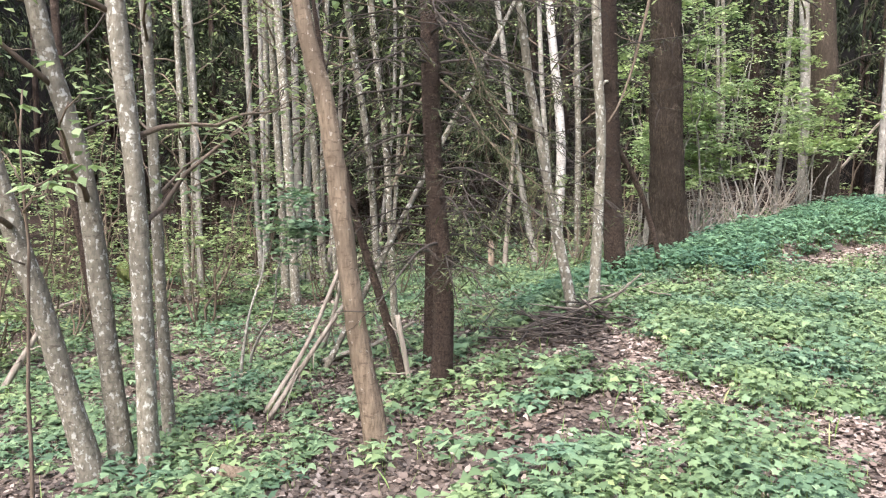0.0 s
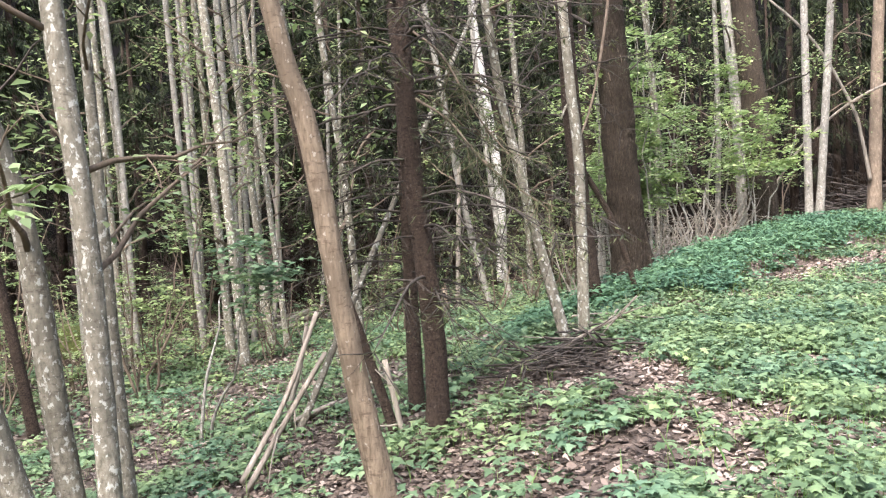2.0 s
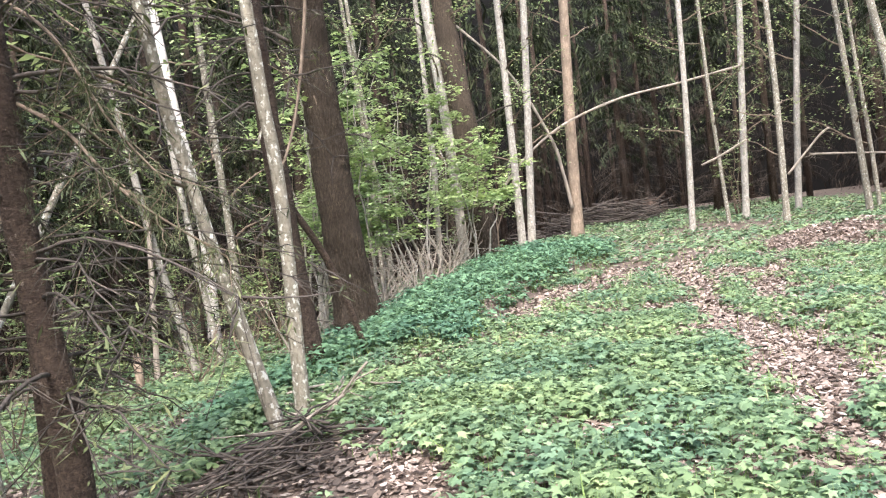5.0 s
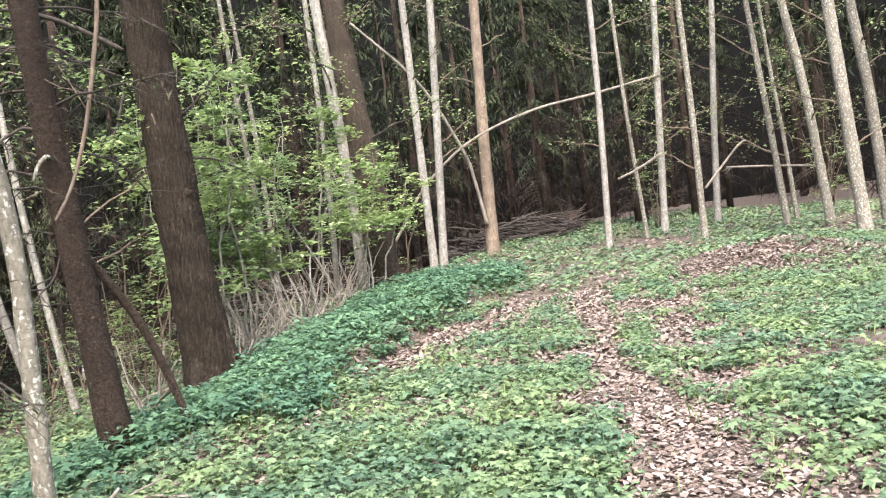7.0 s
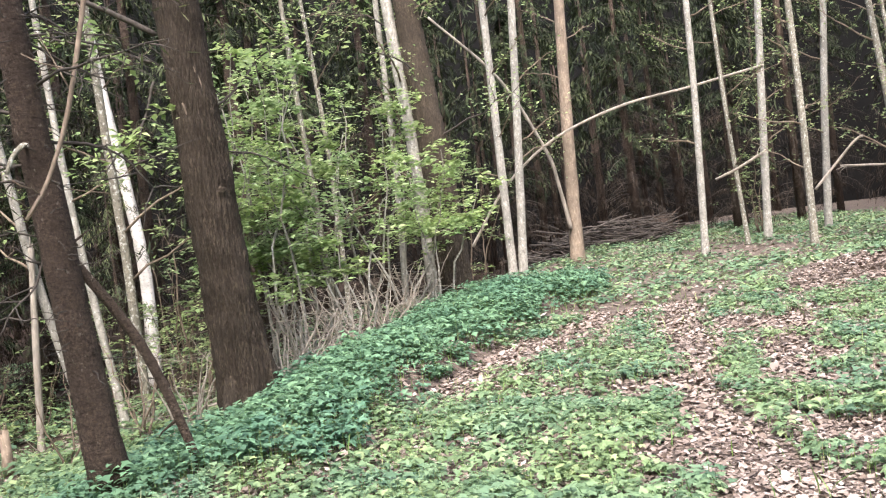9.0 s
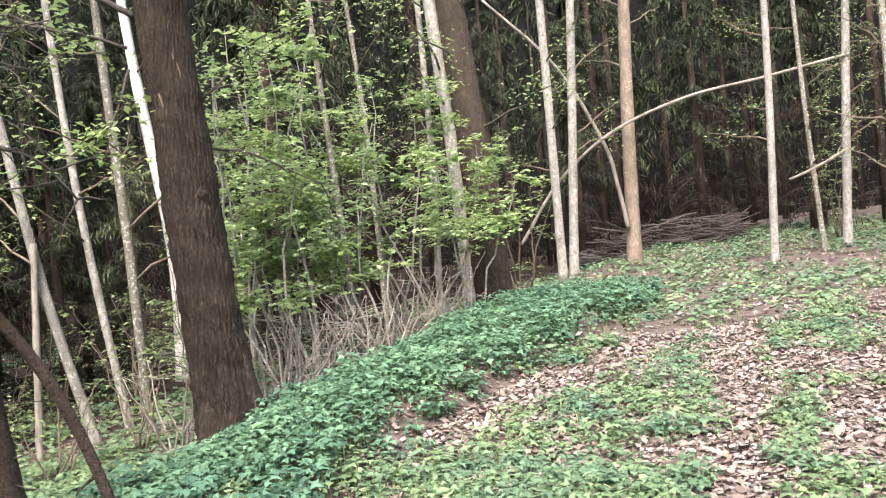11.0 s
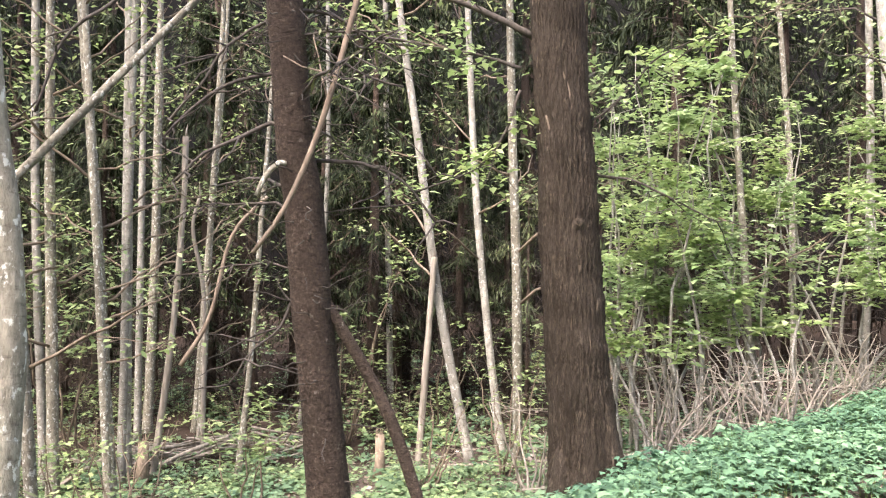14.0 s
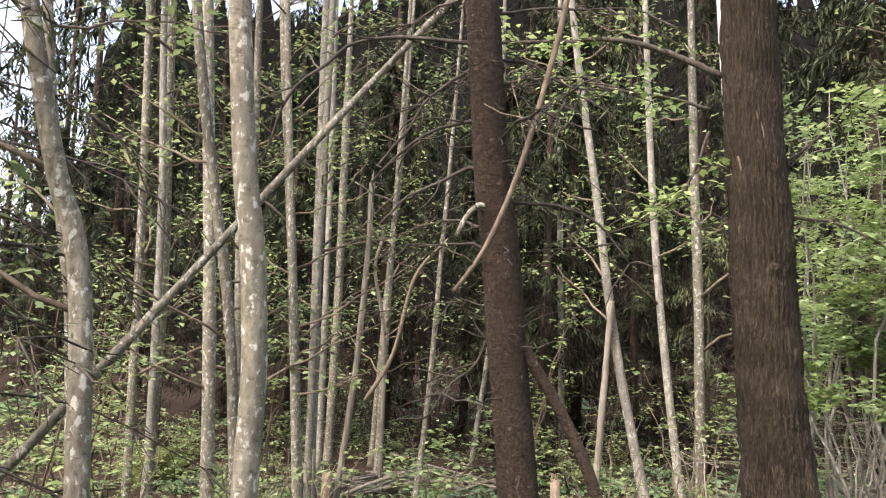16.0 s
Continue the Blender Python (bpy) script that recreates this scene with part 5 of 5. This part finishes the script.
# ---------- a young spruce in the hollow ----------
def young_spruce(x, y, height, low, boughs, spread, seed):
    rng = np.random.default_rng(seed)
    ob = thing("young_spruce", (x, y, ground_height(x, y)), "thin young spruce with sparse olive needles", "tree")
    t, arms, live, dead = spruce_geometry(height, rng, low, boughs, 70, spread, 0.5)
    part("trunk", (t[0] * np.array([0.3, 0.3, 1.0]), t[1]), BARK_SPRUCE, ob)
    tagged(part("bough_wood", arms, TWIG_DARK, ob), kind="stuff")
    tagged(part("needle_spray", live, NEEDLE_YOUNG, ob), kind="stuff")
    tagged(part("dry_spray", dead, NEEDLE_DEAD, ob), kind="stuff")


young_spruce(1.1, 18.9, 4.0, 0.2, 40, 1.4, 63)


# ---------- small things on the ground ----------
def pebble(x, y, r, label, material):
    ob = thing("stone", (x, y, ground_height(x, y)), label, "stone")
    bm = bmesh.new()
    bmesh.ops.create_icosphere(bm, subdivisions=3, radius=r)
    for v in bm.verts:
        v.co *= 1 + 0.25 * noise.noise(v.co * 9 / r * 0.2)
        v.co.z = v.co.z * 0.65 + r * 0.35
    me = bpy.data.meshes.new("body")
    bm.to_mesh(me)
    bm.free()
    me.materials.append(material)
    body = new("body", me)
    body.parent = ob


def log_piece(x, y, turn, length, r, label, material):
    ob = thing("log", (x, y, ground_height(x, y) + r * 0.7), label, "log")
    a = np.array([math.cos(turn), math.sin(turn), 0.03]) * length / 2
    rng = np.random.default_rng(int(abs(x) * 97))
    part("body", tube(wobble(-a, a, 9, 0.012, rng), np.linspace(r, r * 0.85, 9), 14, 0.12, 0.05), material, ob)


pebble(-1.09, 5.32, 0.045, "small white stone among the dead leaves", BARK_BIRCH)
pebble(-6.6, 15.1, 0.55, "low mossy boulder in the hollow", MOSS)
log_piece(-0.76, 5.16, 0.3, 0.42, 0.07, "short piece of weathered log on the bank's foot", BARK_HAZEL)


def stump(x, y, h, r, label, material):
    """A short broken stump with a splintered rim."""
    rng = np.random.default_rng(int(abs(x) * 313))
    ob = thing("stump", (x, y, ground_height(x, y)), label, "stump")
    part("body", tube(np.array([[0, 0, -0.05], [0.01, 0, h * 0.4], [0, 0.01, h]]), [r * 1.3, r, r * 0.9], 12, 0.12), material, ob)
    for k in range(6):
        a = k * 1.05 + rng.uniform(0, 0.5)
        p = np.array([math.cos(a) * r * 0.6, math.sin(a) * r * 0.6, h - 0.03])
        part("splinter", tube(np.array([p, p + [0, 0, rng.uniform(0.04, 0.14)]]), [r * 0.28, 0.003], 4), material, ob)


stump(0.06, 15.1, 0.55, 0.06, "short broken stump of reddish rotten wood", BARK_RED)
stump(-2.98, 14.7, 0.5, 0.07, "short broken stump of reddish rotten wood", BARK_RED)


def root_plate(x, y, r):
    """An upturned root with stubby dark roots round it."""
    rng = np.random.default_rng(9)
    ob = thing("root_plate", (x, y, ground_height(x, y)), "dark upturned tree root beside the brushwood", "tree root")
    part("core", tube(np.array([[0, 0, -0.1], [0.02, 0, r * 0.6], [0, 0.02, r * 1.3]]), [r * 0.5, r * 0.6, r * 0.3], 12, 0.25), BARK_SPRUCE, ob)
    for k in range(11):
        a = rng.uniform(0, 6.283)
        e = np.array([math.cos(a) * r * 1.2, math.sin(a) * r * 0.7, r * rng.uniform(0.1, 1.9)])
        part("root", tube(wobble(np.array([0, 0, r * 0.6]), e, 6, 0.04, rng), np.linspace(0.06, 0.012, 6), 6, 0.1), BARK_SPRUCE, ob)


root_plate(16.6, 27.0, 0.55)


def maple_sapling(x, y, height, tips, label):
    """A thin stem with a few large hand-shaped leaves at its tips."""
    rng = np.random.default_rng(71)
    z = ground_height(x, y)
    ob = thing("maple_sapling", (x, y, z), label, "sapling")
    stem = part("stem", tube(wobble([0, 0, -0.04], [0.05, 0.02, height], 12, 0.012, rng), np.linspace(0.012, 0.004, 12), 7, 0.05), TWIG, ob)
    for dx, dy, h in tips:
        tip = np.array([dx, dy, h])
        part("twig", tube(wobble([0.03, 0.01, h - 0.12], tip, 6, 0.01, rng), np.linspace(0.005, 0.002, 6), 5), TWIG, stem)
        for k in range(4):
            a0 = rng.uniform(0, 6.283)
            at = tip + np.array([math.cos(a0), math.sin(a0), 0]) * 0.05 + rng.normal(0, 0.015, 3)
            lobes = np.array([-1.2, -0.6, 0.0, 0.6, 1.2])
            sizes = np.array([0.05, 0.075, 0.095, 0.075, 0.05]) * rng.uniform(0.8, 1.2)
            part("leaf", leaves(np.repeat(at[None], 5, 0), a0 + lobes, np.full(5, rng.uniform(-0.6, 0.0)), sizes, 0.55, 0.05), LEAF_LIME, ob)


maple_sapling(-1.15, 3.55, 2.3, ((0.08, -0.1, 2.24), (-0.1, 0.08, 2.05), (0.16, 0.0, 1.92), (-0.05, -0.16, 1.7), (0.25, 0.1, 2.0)), "thin maple sapling with large bright lobed leaves")
shrub(-2.0, 8.1, 2.1, 0.9, 2, 760, LEAF_HERB, "sapling with flat tiers of blue-green leaves in the hollow", 0.08, 1.3, "sapling", "sapling", BARK_GREY)
for x, y, h, s, c in ((-1.2, 12.2, 1.0, 0.5, 160), (0.9, 14.3, 1.1, 0.6, 220), (1.6, 15.0, 1.4, 0.6, 260), (-2.4, 12.6, 1.0, 0.6, 200), (-4.0, 12.2, 1.6, 0.9, 420), (-5.2, 12.8, 1.7, 0.9, 420), (2.1, 17.2, 2.4, 0.9, 620), (-6.4, 11.6, 2.0, 1.0, 520), (-0.2, 18.2, 1.4, 0.8, 300), (-1.2, 19.2, 1.5, 0.8, 300)):
    shrub(x, y, h, s, 5, c, LEAF_SOFT, "low leafy bush on the hollow's floor", 0.065, 0.15)
for x, y, h in ((3.4, 15.9, 4.6), (4.0, 16.8, 4.8), (2.9, 15.2, 4.0), (5.2, 17.4, 4.4)):
    shrub(x, y, h, 1.0, 4, 1000, LEAF_LIME, "tall pale-stemmed hazel with fresh lime leaves", 0.08, 1.4, twig=BARK_GREY)


# ---------- low green growth across the hollow ----------
rng = np.random.default_rng(404)
for k in range(26):
    x, y = rng.uniform(-9, -0.5), rng.uniform(11.5, 19.5)
    shrub(x, y, rng.uniform(0.5, 1.1), rng.uniform(0.4, 0.8), 4, int(rng.uniform(150, 320)), LEAF_SOFT, "low pale-green bush on the hollow's floor", 0.07, 0.12)
for k in range(7):
    x, y = rng.uniform(-8.5, -4.5), rng.uniform(7.5, 12.0)
    shrub(x, y, rng.uniform(0.6, 1.6), rng.uniform(0.4, 0.8), 4, int(rng.uniform(180, 360)), LEAF_SOFT, "low pale-green bush on the hollow's floor", 0.065, 0.15)
